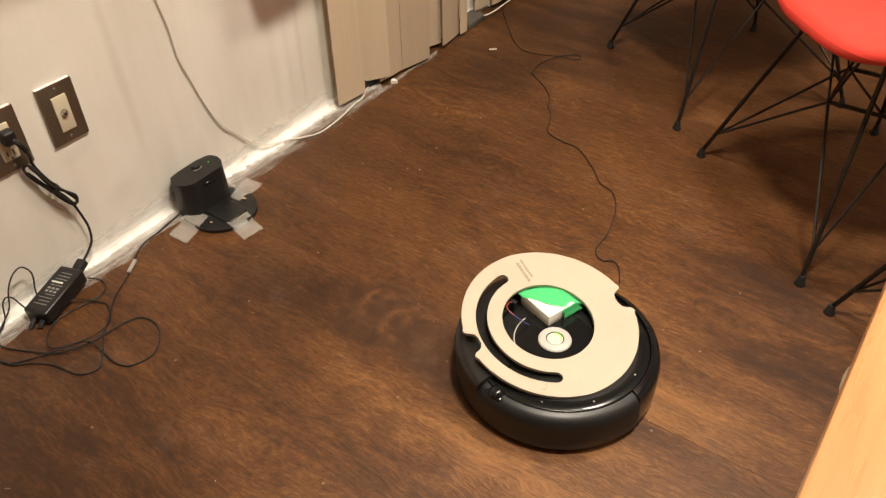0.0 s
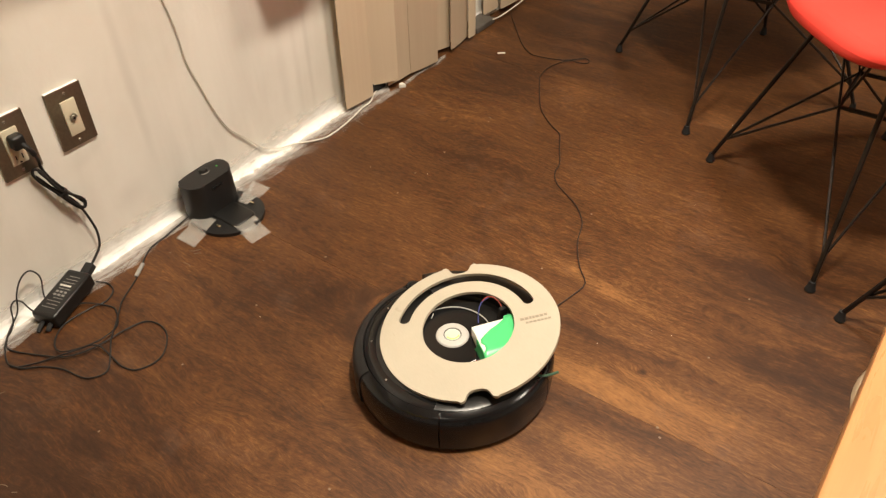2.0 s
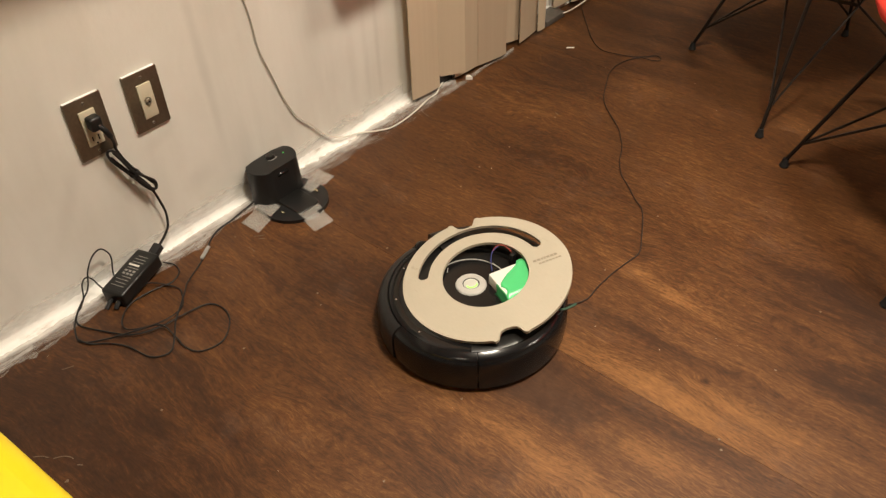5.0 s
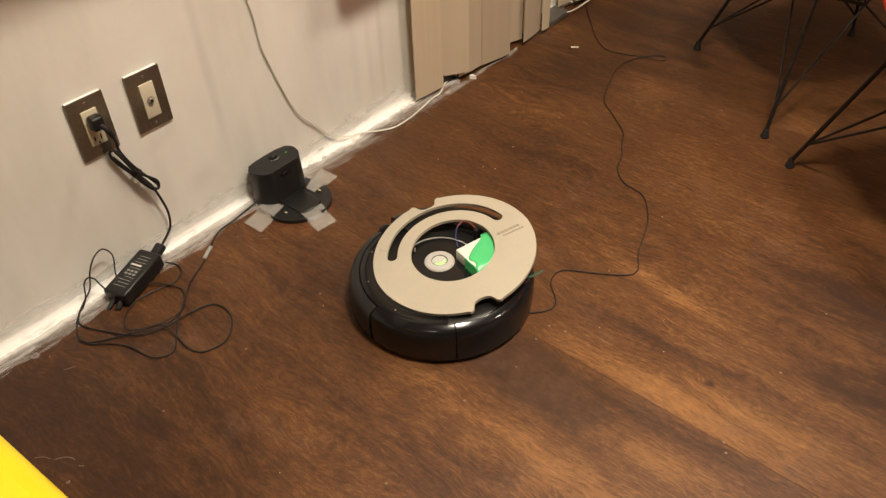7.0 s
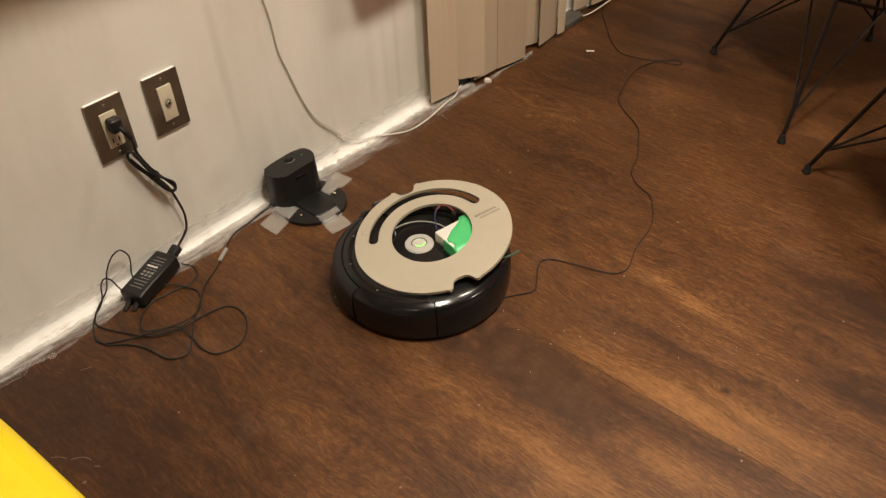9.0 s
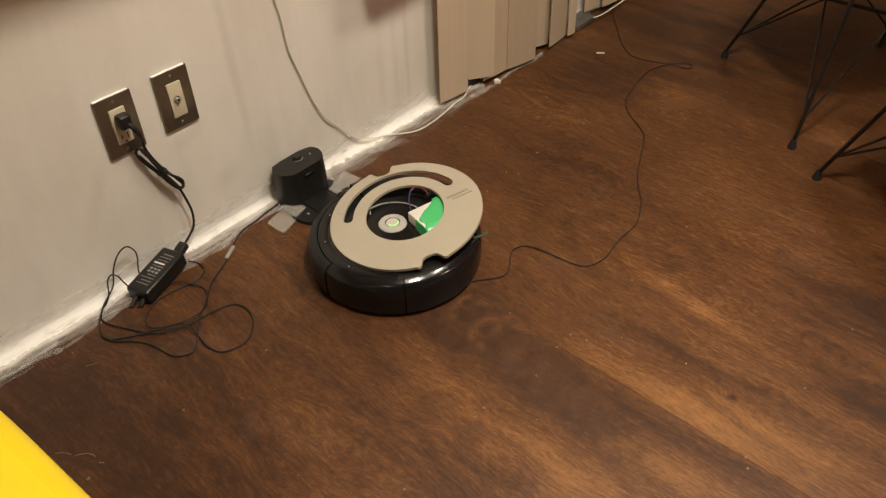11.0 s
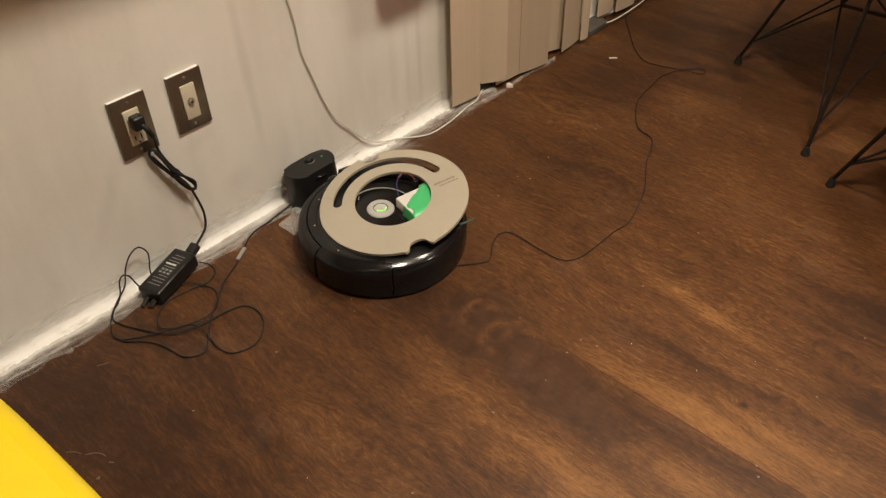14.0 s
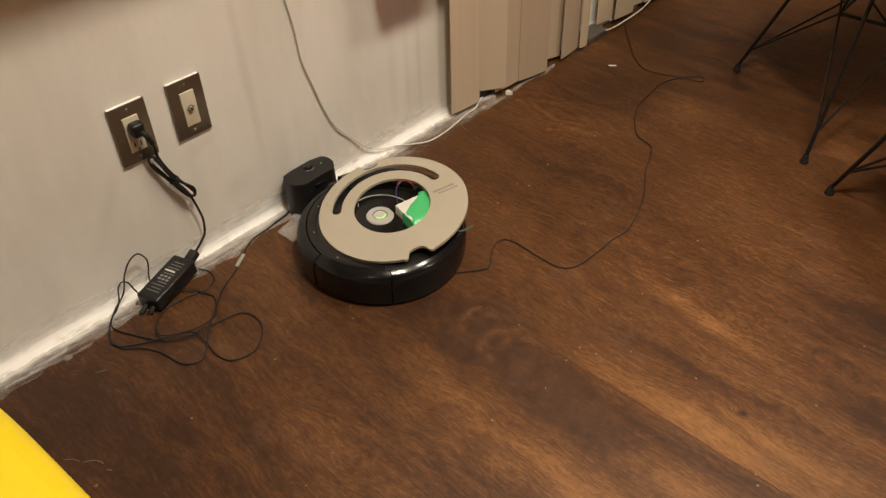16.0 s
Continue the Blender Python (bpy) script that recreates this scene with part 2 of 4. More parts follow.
def plaster_material():
    m = mat("raw_plaster", rough=0.85)
    g = G(m)
    a = g.noise(g.pos((1, 0.20, 1)), 95, 6, 0.7, 0.4)
    b = g.noise(g.pos(), 14, 4, 0.6)
    f = g.math(g.math(a, 0.5), g.math(b, 0.5), "ADD")
    g.color(g.ramp(f, [(0.34, (0.46, 0.40, 0.33)), (0.42, (0.76, 0.73, 0.68)), (0.50, (0.90, 0.885, 0.85))]))
    g.bump(a, 0.6, 0.002)
    return m


def blind_material():
    m = mat("blind_fabric", rough=0.8)
    g = G(m)
    s = g.noise(g.pos((24, 24, 0.4)), 4, 2)
    w = g.noise(g.pos((1, 1, 1)), 420, 2)
    oi = g.t.nodes.new("ShaderNodeObjectInfo")
    c = g.ramp(s, [(0.2, (0.66, 0.53, 0.38)), (0.8, (0.71, 0.585, 0.43))])
    tone = g.ramp(oi.outputs["Random"], [(0, (0.72, 0.68, 0.66)), (1, (1, 1, 1))])
    g.color(g.mix(c, tone, 1.0, "MULTIPLY"))
    g.bump(w, 0.15, 0.0005)
    tr = g.t.nodes.new("ShaderNodeBsdfTranslucent")
    tr.inputs["Color"].default_value = (0.74, 0.64, 0.50, 1)
    mx = g.n("ShaderNodeMixShader", Fac=0.22)
    out = next(n for n in g.t.nodes if n.type == "OUTPUT_MATERIAL")
    g.l(g.b.outputs[0], mx.inputs[1])
    g.l(tr.outputs[0], mx.inputs[2])
    g.l(mx.outputs[0], out.inputs["Surface"])
    return m


def mdf_material():
    m = mat("cut_board", rough=0.62)
    g = G(m)
    a = g.noise(g.obj((30, 260, 30)), 3, 4)
    b = g.noise(g.obj(), 9, 4)
    c = g.ramp(g.math(g.math(a, 0.4), g.math(b, 0.6), "ADD"), [(0.3, (0.40, 0.355, 0.275)), (0.7, (0.46, 0.41, 0.320))])
    smudge = g.ramp(g.noise(g.obj((1, 2.5, 1)), 14, 5, 0.7), [(0.25, (0.62, 0.58, 0.52)), (0.36, (1, 1, 1))])
    g.color(g.mix(c, smudge, 0.7, "MULTIPLY"))
    g.bump(a, 0.1, 0.0006)
    return m


def table_material():
    m = mat("varnished_table", rough=0.3)
    g = G(m)
    a = g.noise(g.pos((22, 1.1, 1)), 3.5, 5, 0.6, 0.5)
    b = g.noise(g.pos((120, 3, 1)), 3, 3)
    g.color(g.ramp(g.math(g.math(a, 0.7), g.math(b, 0.3), "ADD"), [(0.3, (0.38, 0.175, 0.070)), (0.7, (0.49, 0.245, 0.105))]))
    g.rough(a, 0.22, 0.38)
    return m


def plastic(name, color, rough=0.35, speck=0.06):
    m = mat(name, color, rough)
    g = G(m)
    a = g.noise(g.obj(), 90, 3)
    d = g.noise(g.obj(), 7, 4)
    k = tuple(c * (1 - speck * 3) for c in color)
    g.color(g.ramp(d, [(0.25, k), (0.6, color)]))
    g.rough(d, rough * 0.75, rough * 1.35)
    g.bump(a, 0.04, 0.0004)
    return m


def glow(name, color, strength):
    m = mat(name, color, 0.4)
    b = m.node_tree.nodes["Principled BSDF"]
    b.inputs["Emission Color"].default_value = (*color, 1)
    b.inputs["Emission Strength"].default_value = strength
    return m


def dim(m, v):
    m.node_tree.nodes["Principled BSDF"].inputs["Specular IOR Level"].default_value = v


FLOOR, WALL, PLASTER, BLIND, MDF, TABLE = floor_material(), wall_material(), plaster_material(), blind_material(), mdf_material(), table_material()
CEILING = grainy("ceiling_paint", (0.66, 0.62, 0.56), (0.72, 0.68, 0.62), 30, (0.7, 0.85))
SUBFLOOR = grainy("subfloor", (0.03, 0.018, 0.01), (0.05, 0.03, 0.016), 20, (0.8, 0.9))
STEEL = grainy("brushed_plate", (0.200, 0.168, 0.125), (0.270, 0.228, 0.170), 160, (0.24, 0.34), 0.85, 0.05)
SCREW = grainy("zinc_screw", (0.45, 0.42, 0.38), (0.58, 0.55, 0.50), 90, (0.3, 0.45), 1.0, 0.05)
DARKSCREW = grainy("dull_screw", (0.16, 0.12, 0.09), (0.28, 0.22, 0.17), 400, (0.35, 0.5), 0.8, 0.05)
CREAM = plastic("cream_plastic", (0.62, 0.56, 0.42), 0.4)
BLACK = plastic("black_plastic", (0.010, 0.0095, 0.0095), 0.40)
RUBBER = plastic("black_rubber", (0.012, 0.011, 0.011), 0.6)
GLOSS = plastic("glossy_black", (0.007, 0.007, 0.0075), 0.16)
SATIN = plastic("satin_black", (0.010, 0.0095, 0.009), 0.30)
WIRE = grainy("dark_wire_steel", (0.018, 0.013, 0.011), (0.034, 0.025, 0.020), 60, (0.32, 0.5), 0.6, 0.05)
CORD = plastic("black_cord", (0.013, 0.011, 0.010), 0.55)
CORD2 = plastic("brown_black_cord", (0.026, 0.013, 0.0075), 0.6)
WHITE = plastic("white_cable", (0.74, 0.70, 0.62), 0.45)
LABEL = plastic("label_grey", (0.32, 0.31, 0.29), 0.6)
RED = plastic("red_shell", (0.80, 0.055, 0.040), 0.42, 0.02)
YELLOW = plastic("yellow_shell", (0.80, 0.60, 0.012), 0.34, 0.02)
BOXWHITE = plastic("white_box", (0.78, 0.76, 0.70), 0.5, 0.03)
GREEN = plastic("green_tape", (0.085, 0.56, 0.20), 0.24, 0.05)
SILVER = grainy("silver_ring", (0.52, 0.51, 0.48), (0.60, 0.59, 0.56), 200, (0.25, 0.35), 0.25, 0.02)
BUTTON = plastic("pale_button", (0.55, 0.56, 0.50), 0.35)
LIT = glow("green_light", (0.30, 1.0, 0.08), 0.8)
LED = glow("green_led", (0.04, 0.4, 0.05), 0.3)
PRINT = plastic("grey_print", (0.30, 0.255, 0.19), 0.6)
STOOL = plastic("cream_stool", (0.70, 0.56, 0.40), 0.4)
PAPER = plastic("white_paper", (0.78, 0.75, 0.68), 0.7)
REDW, BLUEW, GREENW = plastic("red_wire", (0.30, 0.05, 0.03), 0.5), plastic("blue_wire", (0.05, 0.06, 0.22), 0.5), plastic("green_wire", (0.03, 0.085, 0.05), 0.5)
SILL = grainy("grey_sill", (0.085, 0.075, 0.065), (0.15, 0.135, 0.12), 30, (0.4, 0.6), 0.3)
SCUFF = plastic("pale_scuff", (0.17, 0.13, 0.095), 0.8)
BRASS = mat("contact_metal", (0.8, 0.72, 0.5), 0.2, 1.0)

TAPE = mat("clear_tape", (0.80, 0.76, 0.70), 0.3)
_g = G(TAPE)
_n = _g.noise(_g.pos(), 60, 5, 0.7, 0.6)
_mr = _g.n("ShaderNodeMapRange", To_Min=0.00, To_Max=0.40)
_g.l(_n, _mr.inputs["Value"])
_g.l(_mr.outputs[0], _g.b.inputs["Alpha"])
_g.bump(_n, 0.4, 0.001)


def faded(name, color, axis, near, far, scale, lo, hi, detail=7, stretch=0.28, most=0.92):
    """A thin wash whose cover thins out from near to far along one axis."""
    m = mat(name, color, 0.9)
    g = G(m)
    n = g.math(g.math(g.noise(g.pos((1, stretch, 1)), scale, detail, 0.72, 0.4), 0.72), g.math(g.noise(g.pos((1, 0.7, 1)), scale * 0.4, 4, 0.6, 1.0), 0.28), "ADD")
    sep = g.t.nodes.new("ShaderNodeSeparateXYZ")
    g.l(g.pos(), sep.inputs[0])
    mr = g.n("ShaderNodeMapRange", From_Min=near, From_Max=far, To_Min=hi, To_Max=lo)
    g.l(sep.outputs[axis], mr.inputs["Value"])
    a = g.math(g.math(n, mr.outputs[0], "ADD"), 0.5, "SUBTRACT")
    r = g.n("ShaderNodeMapRange", From_Min=0.0, From_Max=0.45, To_Min=0.0, To_Max=most)
    g.l(a, r.inputs["Value"])
    g.l(r.outputs[0], g.b.inputs["Alpha"])
    return m


DUST = faded("dust_smear", (0.74, 0.71, 0.67), "X", 0.010, 0.100, 80, -0.16, 0.36, 8, 0.16, 0.80)
DUST_FAR = faded("dust_line", (0.66, 0.62, 0.57), "X", 0.062, 0.098, 48, -0.30, 0.12)
SMEAR = faded("plaster_wash", (0.90, 0.885, 0.85), "Z", 0.008, 0.085, 22, -0.40, 0.50, 6)


for _m in (GLOSS, SATIN, BLACK, RUBBER):
    dim(_m, 0.46)


# ---- mesh helpers ----
def part(name, bm, material, parent=None, label="", smooth=True):
    me = bpy.data.meshes.new(name)
    bmesh.ops.recalc_face_normals(bm, faces=bm.faces)
    bm.to_mesh(me)
    bm.free()
    me.materials.append(material)
    if smooth:
        for p in me.polygons:
            p.use_smooth = True
        try:
            me.set_sharp_from_angle(angle=radians(38))
        except AttributeError:
            pass
    ob = new(name, me)
    ob.parent = parent
    if label:
        ob["label"] = label
    return ob


def empty(name, m=None):
    ob = new(name)
    if m is not None:
        ob.matrix_basis = m
    return ob


def box(x0, x1, y0, y1, z0, z1, bevel=0.0, seg=2, m=None):
    bm = bmesh.new()
    bmesh.ops.create_cube(bm, size=1)
    bmesh.ops.scale(bm, vec=(x1 - x0, y1 - y0, z1 - z0), verts=bm.verts)
    bmesh.ops.translate(bm, vec=((x0 + x1) / 2, (y0 + y1) / 2, (z0 + z1) / 2), verts=bm.verts)
    if bevel:
        bmesh.ops.bevel(bm, geom=bm.edges[:], offset=bevel, segments=seg, affect="EDGES", profile=0.5)
    if m is not None:
        bmesh.ops.transform(bm, matrix=m, verts=bm.verts)
    return bm


def lathe(profile, n=64, a0=0.0, a1=360.0, m=None):
    """Turn (r, z) points round z; a part turn gets closed ends."""
    bm = bmesh.new()
    full = abs(a1 - a0) >= 360
    k = n if full else n + 1
    rings = []
    for i in range(k):
        a = radians(a0 + (a1 - a0) * i / n)
        rings.append([bm.verts.new((r * math.cos(a), r * math.sin(a), z)) for r, z in profile])
    for i in range(n):
        A, B = rings[i], rings[(i + 1) % k]
        for j in range(len(profile) - 1):
            bm.faces.new((A[j], B[j], B[j + 1], A[j + 1]))
    if not full:
        bm.faces.new(rings[0])
        bm.faces.new(list(reversed(rings[-1])))
    bmesh.ops.remove_doubles(bm, verts=bm.verts, dist=1e-6)
    if m is not None:
        bmesh.ops.transform(bm, matrix=m, verts=bm.verts)
    return bm


def prism(loop, z0, z1, bevel=0.0, m=None):
    bm = bmesh.new()
    lo = [bm.verts.new((x, y, z0)) for x, y in loop]
    hi = [bm.verts.new((x, y, z1)) for x, y in loop]
    n = len(loop)
    bm.faces.new(list(reversed(lo)))
    top = bm.faces.new(hi)
    for i in range(n):
        bm.faces.new((lo[i], lo[(i + 1) % n], hi[(i + 1) % n], hi[i]))
    if bevel:
        bmesh.ops.bevel(bm, geom=list(top.edges), offset=bevel, segments=3, affect="EDGES", profile=0.5)
    if m is not None:
        bmesh.ops.transform(bm, matrix=m, verts=bm.verts)
    return bm


def smooth_line(pts, per=6):
    """A Catmull-Rom line through the points."""
    P = [Vector(p) for p in pts]
    out = []
    for i in range(len(P) - 1):
        a, b, c, d = P[max(i - 1, 0)], P[i], P[i + 1], P[min(i + 2, len(P) - 1)]
        for k in range(per):
            t = k / per
            out.append(0.5 * ((2 * b) + (c - a) * t + (2 * a - 5 * b + 4 * c - d) * t * t + (3 * b - a - 3 * c + d) * t ** 3))
    out.append(P[-1])
    return out


def tube(pts, r, n=8, bm=None, per=6, caps=True):
    """A round tube along a line of points; per=1 keeps it straight from point to point."""
    line = smooth_line(pts, per) if per > 1 else [Vector(p) for p in pts]
    bm = bm or bmesh.new()
    up = Vector((0.13, 0.27, 0.95))
    rings = []
    for i, p in enumerate(line):
        d = (line[min(i + 1, len(line) - 1)] - line[max(i - 1, 0)]).normalized()
        s = d.cross(up)
        if s.length < 1e-4:
            s = d.cross(Vector((1, 0, 0)))
        s.normalize()
        u = s.cross(d)
        up = u
        rings.append([bm.verts.new(p + r * (math.cos(2 * math.pi * k / n) * s + math.sin(2 * math.pi * k / n) * u)) for k in range(n)])
    for A, B in zip(rings, rings[1:]):
        for k in range(n):
            bm.faces.new((A[k], A[(k + 1) % n], B[(k + 1) % n], B[k]))
    if caps:
        bm.faces.new(list(reversed(rings[0])))
        bm.faces.new(rings[-1])
    return bm


def arc(cx, cy, r, a0, a1, n):
    return [(cx + r * math.cos(radians(a0 + (a1 - a0) * i / n)), cy + r * math.sin(radians(a0 + (a1 - a0) * i / n))) for i in range(n + 1)]


# ---- setting ----
X1, Y0, Y1 = 4.6, -2.8, 4.4
floor = tagged(part("floor", box(-0.15, X1, Y0, Y1, -0.06, -0.016), SUBFLOOR), "dark brown stained plywood floor with screws along the joists", "floor", kind="structure")
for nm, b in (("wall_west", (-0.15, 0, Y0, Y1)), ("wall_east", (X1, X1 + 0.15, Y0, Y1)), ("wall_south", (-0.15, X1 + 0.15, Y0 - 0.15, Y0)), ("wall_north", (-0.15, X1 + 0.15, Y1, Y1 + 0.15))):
    tagged(part(nm, box(*b, -0.06, CEIL), WALL), "cream grey painted wall with faint stains and painted-in shade", "wall", kind="structure")
tagged(part("ceiling", box(-0.15, X1 + 0.15, Y0 - 0.15, Y1 + 0.15, CEIL, CEIL + 0.1), CEILING), "plain off-white painted ceiling", "ceiling", kind="structure")


# ---- ceiling lamps ----
def downlight(x, y, watts):
    d = empty("downlight", pose(x, y, CEIL))
    tagged(d, "round white ceiling downlight with warm glow", "lamp", group="ceiling downlights")
    part("trim_ring", lathe([(0.055, -0.012), (0.08, -0.012), (0.085, -0.004), (0.085, 0), (0.055, 0), (0.055, -0.012)], 40), WHITE, d)
    part("bulb_face", lathe([(0, -0.006), (0.05, -0.006), (0.05, -0.002), (0, -0.002)], 32), glow("warm_lamp", (1, 0.8, 0.55), 6.0), d)
    la = bpy.data.lights.new("lamp_light", "SPOT")
    la.energy, la.color, la.shadow_soft_size = watts * 6, (1.0, 0.885, 0.715), 0.17
    la.spot_size, la.spot_blend = radians(150), 0.9
    lo = new("lamp_light", la)
    lo.matrix_basis = look((x, y, CEIL - 0.03), (x, y, 0))


for la in LAMPS:
    downlight(*la)


# ---- plaster along the foot of the wall ----
def plaster_strip():
    rnd = random.Random(4)
    bm = bmesh.new()
    rows = []
    y = -0.9
    while y < 1.9:
        w = 0.011 + 0.010 * math.exp(-((y - 0.62) / 0.2) ** 2) + 0.014 * math.exp(-((y + 0.2) / 0.15) ** 2) - 0.006 * math.exp(-((y - 0.3) / 0.12) ** 2)
        w += 0.011 * noise.noise((y * 14, 0, 2)) + 0.010 * noise.noise((y * 75, 3, 0)) + 0.006 * noise.noise((y * 210, 5, 0)) + rnd.uniform(-0.002, 0.002)
        w = max(w, 0.007)
        h = 0.020 + 0.006 * noise.noise((y * 9, 7, 0)) + 0.003 * noise.noise((y * 60, 7, 0))
        e = 0.0006 * noise.noise((y * 120, 1, 3))
        rows.append([bm.verts.new(v) for v in ((0.0004, y, h), (0.0014 + e, y, h * 0.66), (0.0036 + e, y, h * 0.36), (0.0075, y, h * 0.17 + e), (0.006 + w * 0.5, y, 0.0020 + e), (0.006 + w, y, 0.0004), (0.006 + w, y, -0.002))])
        y += 0.004
    for A, B in zip(rows, rows[1:]):
        for j in range(6):
            bm.faces.new((A[j], B[j], B[j + 1], A[j + 1]))
    return tagged(part("plaster_edge", bm, PLASTER), "rough white plaster smeared along foot of wall", "plaster", kind="structure")


plaster_strip()


def dust_patch(name, ya, yb, wa, wb, seed, x0=0.012, material=DUST):
    bm = bmesh.new()
    rows = []
    n = 70
    for i in range(n + 1):
        y = ya + (yb - ya) * i / n
        w = (wa + (wb - wa) * i / n) * (1 + 0.35 * noise.noise((y * 18, seed, 0)) + 0.2 * noise.noise((y * 70, seed, 5)))
        fade = min(1, i / 6, (n - i) / 6)
        rows.append([bm.verts.new((x0 + max(w * fade, 0.002) * k / 3, y, 0.0012 + (0.0006 if k == 1 else 0))) for k in range(4)])
    for A, B in zip(rows, rows[1:]):
        for j in range(3):
            bm.faces.new((A[j], B[j], B[j + 1], A[j + 1]))
    return tagged(part(name, bm, material), "pale plaster dust smeared over the dark floor", "dust", kind="stuff")


def wall_smear():
    bm = bmesh.new()
    rows = []
    for i in range(121):
        y = -0.9 + 1.72 * i / 120
        rows.append([bm.verts.new((0.0012, y, z)) for z in (0.004, 0.03, 0.06, 0.095)])
    for A, B in zip(rows, rows[1:]):
        for j in range(3):
            bm.faces.new((A[j], B[j], B[j + 1], A[j + 1]))
    return tagged(part("plaster_smear", bm, SMEAR), "white plaster wash fading up the foot of wall", "plaster", kind="stuff")


wall_smear()
dust_patch("plaster_dust", 0.40, 1.0, 0.086, 0.070, 3)
dust_patch("plaster_dust", 0.20, 0.46, 0.030, 0.050, 12)
dust_patch("plaster_dust", 0.84, 1.22, 0.040, 0.030, 6, 0.052, DUST_FAR)
dust_patch("plaster_dust", -0.60, 0.27, 0.058, 0.042, 9)


# ---- wall plates ----
def wall_plate(y, z0, z1, label):
    p = empty("wall_plate", pose(0, y, (z0 + z1) / 2))
    tagged(p, label, "wall socket", group="metal wall plates")
    h = (z1 - z0) / 2
    part("cover_plate", box(-0.001, 0.006, -0.0357, 0.0357, -h, h, 0.0022, 2), STEEL, p, "brushed metal cover plate")
    for s in (-1, 1):
        m = Matrix.Translation((0.006, 0, s * (h - 0.0105))) @ pose(0, 0, 0, 0, 90, 0)
        sc = part("screw", lathe([(0, 0.0012), (0.0024, 0.0010), (0.0030, 0), (0, -0.001)], 14, m=m), SCREW, p)
        part("slot", box(0.0069, 0.0074, -0.0022, 0.0022, s * (h - 0.0105) - 0.0004, s * (h - 0.0105) + 0.0004), BLACK, sc)
    bm = bmesh.new()
    rows = []
    for i in range(25):
        y = -0.034 + 0.066 * i / 24
        up = 0.0012 + 0.0022 * max(0.0, noise.noise((y * 90, h * 40, z0 + y * 30)))
        rows.append([bm.verts.new(v) for v in ((0.0004, y, h + up), (0.0030, y, h + up * 0.6), (0.0054, y, h + 0.0003))])
    for A, B in zip(rows, rows[1:]):
        for j in range(2):
            bm.faces.new((A[j], B[j], B[j + 1], A[j + 1]))
    part("filler_edge", bm, PLASTER, p, "crusty white filler along the top edge")
    return p


PZ0, PZ1 = 0.2645, 0.3795
socket = wall_plate(0.0357, PZ0, PZ1, "brown metal power socket plate with black plug")
insert = part("socket_insert", box(0.004, 0.0095, -0.0150, 0.0150, -0.034, 0.034, 0.0015), CREAM, socket, "cream plastic double socket")
for zc in (-0.020,):
    for dy, hh in ((-0.0058, 0.0042), (0.0058, 0.0050)):
        part("socket_slot", box(0.0092, 0.0099, dy - 0.0010, dy + 0.0010, zc - hh, zc + hh), BLACK, insert)
part("earth_hole", lathe([(0, 0.0004), (0.0018, 0.0004), (0.0018, -0.001)], 12, m=Matrix.Translation((0.0097, 0.0, -0.030)) @ pose(0, 0, 0, 0, 90, 0)), BLACK, insert)
aerial = wall_plate(0.1497, PZ0, PZ1, "brown metal aerial socket plate on the wall")
ins2 = part("aerial_insert", box(0.004, 0.0095, -0.0145, 0.0145, -0.034, 0.034, 0.0015), CREAM, aerial, "cream plastic aerial insert")
m = Matrix.Translation((0.0095, 0, 0)) @ pose(0, 0, 0, 0, 90, 0)
jack = part("coax_jack", lathe([(0.0022, 0.0045), (0.0045, 0.0045), (0.0050, 0.0038), (0.0050, 0), (0.0078, 0.0), (0.0078, -0.001), (0.0022, -0.001), (0.0022, 0.0045)], 24, m=m), SCREW, ins2)
part("jack_core", lathe([(0, 0.0036), (0.0022, 0.0036), (0.0022, 0)], 12, m=m), BLACK, jack)

# ---- mains lead: plug, folded bundle, lead to the adapter ----
lead = tagged(empty("mains_lead", pose(0, 0, 0)), "black mains lead plugged in, folded into a bundle", "cable")
plug = part("plug", box(-0.0105, 0.0105, -0.0115, 0.0115, -0.013, 0.013, 0.005, 3, m=Matrix.Translation((0.021, 0.037, 0.336)) @ pose(0, 0, 0, 0, 0, 0)), BLACK, lead)
part("plug_neck", tube([(0.026, 0.039, 0.334), (0.034, 0.045, 0.322), (0.031, 0.052, 0.305)], 0.0048, 10), RUBBER, plug)
part("bundle_loop", tube([(0.031, 0.052, 0.305), (0.022, 0.058, 0.285), (0.016, 0.060, 0.266), (0.014, 0.070, 0.235), (0.014, 0.084, 0.205), (0.016, 0.101, 0.176), (0.020, 0.108, 0.160), (0.016, 0.101, 0.152), (0.013, 0.088, 0.170), (0.013, 0.070, 0.205), (0.012, 0.050, 0.240), (0.013, 0.043, 0.262), (0.018, 0.047, 0.272), (0.020, 0.056, 0.262), (0.020, 0.064, 0.235), (0.021, 0.078, 0.202), (0.022, 0.088, 0.182)], 0.0026, 8), CORD, lead)
part("bundle_loop", tube([(0.022, 0.050, 0.268), (0.026, 0.060, 0.245), (0.026, 0.073, 0.215), (0.022, 0.093, 0.190), (0.020, 0.109, 0.170), (0.022, 0.106, 0.156), (0.024, 0.095, 0.164), (0.024, 0.080, 0.190), (0.018, 0.060, 0.228), (0.014, 0.046, 0.255)], 0.0026, 8), CORD, lead)
part("wire_tie", lathe([(0.0085, -0.004), (0.0098, -0.003), (0.0098, 0.003), (0.0085, 0.004)], 16, m=Matrix.Translation((0.018, 0.077, 0.205)) @ pose(0, 0, 0, 35, 0, 0)), RUBBER, lead)
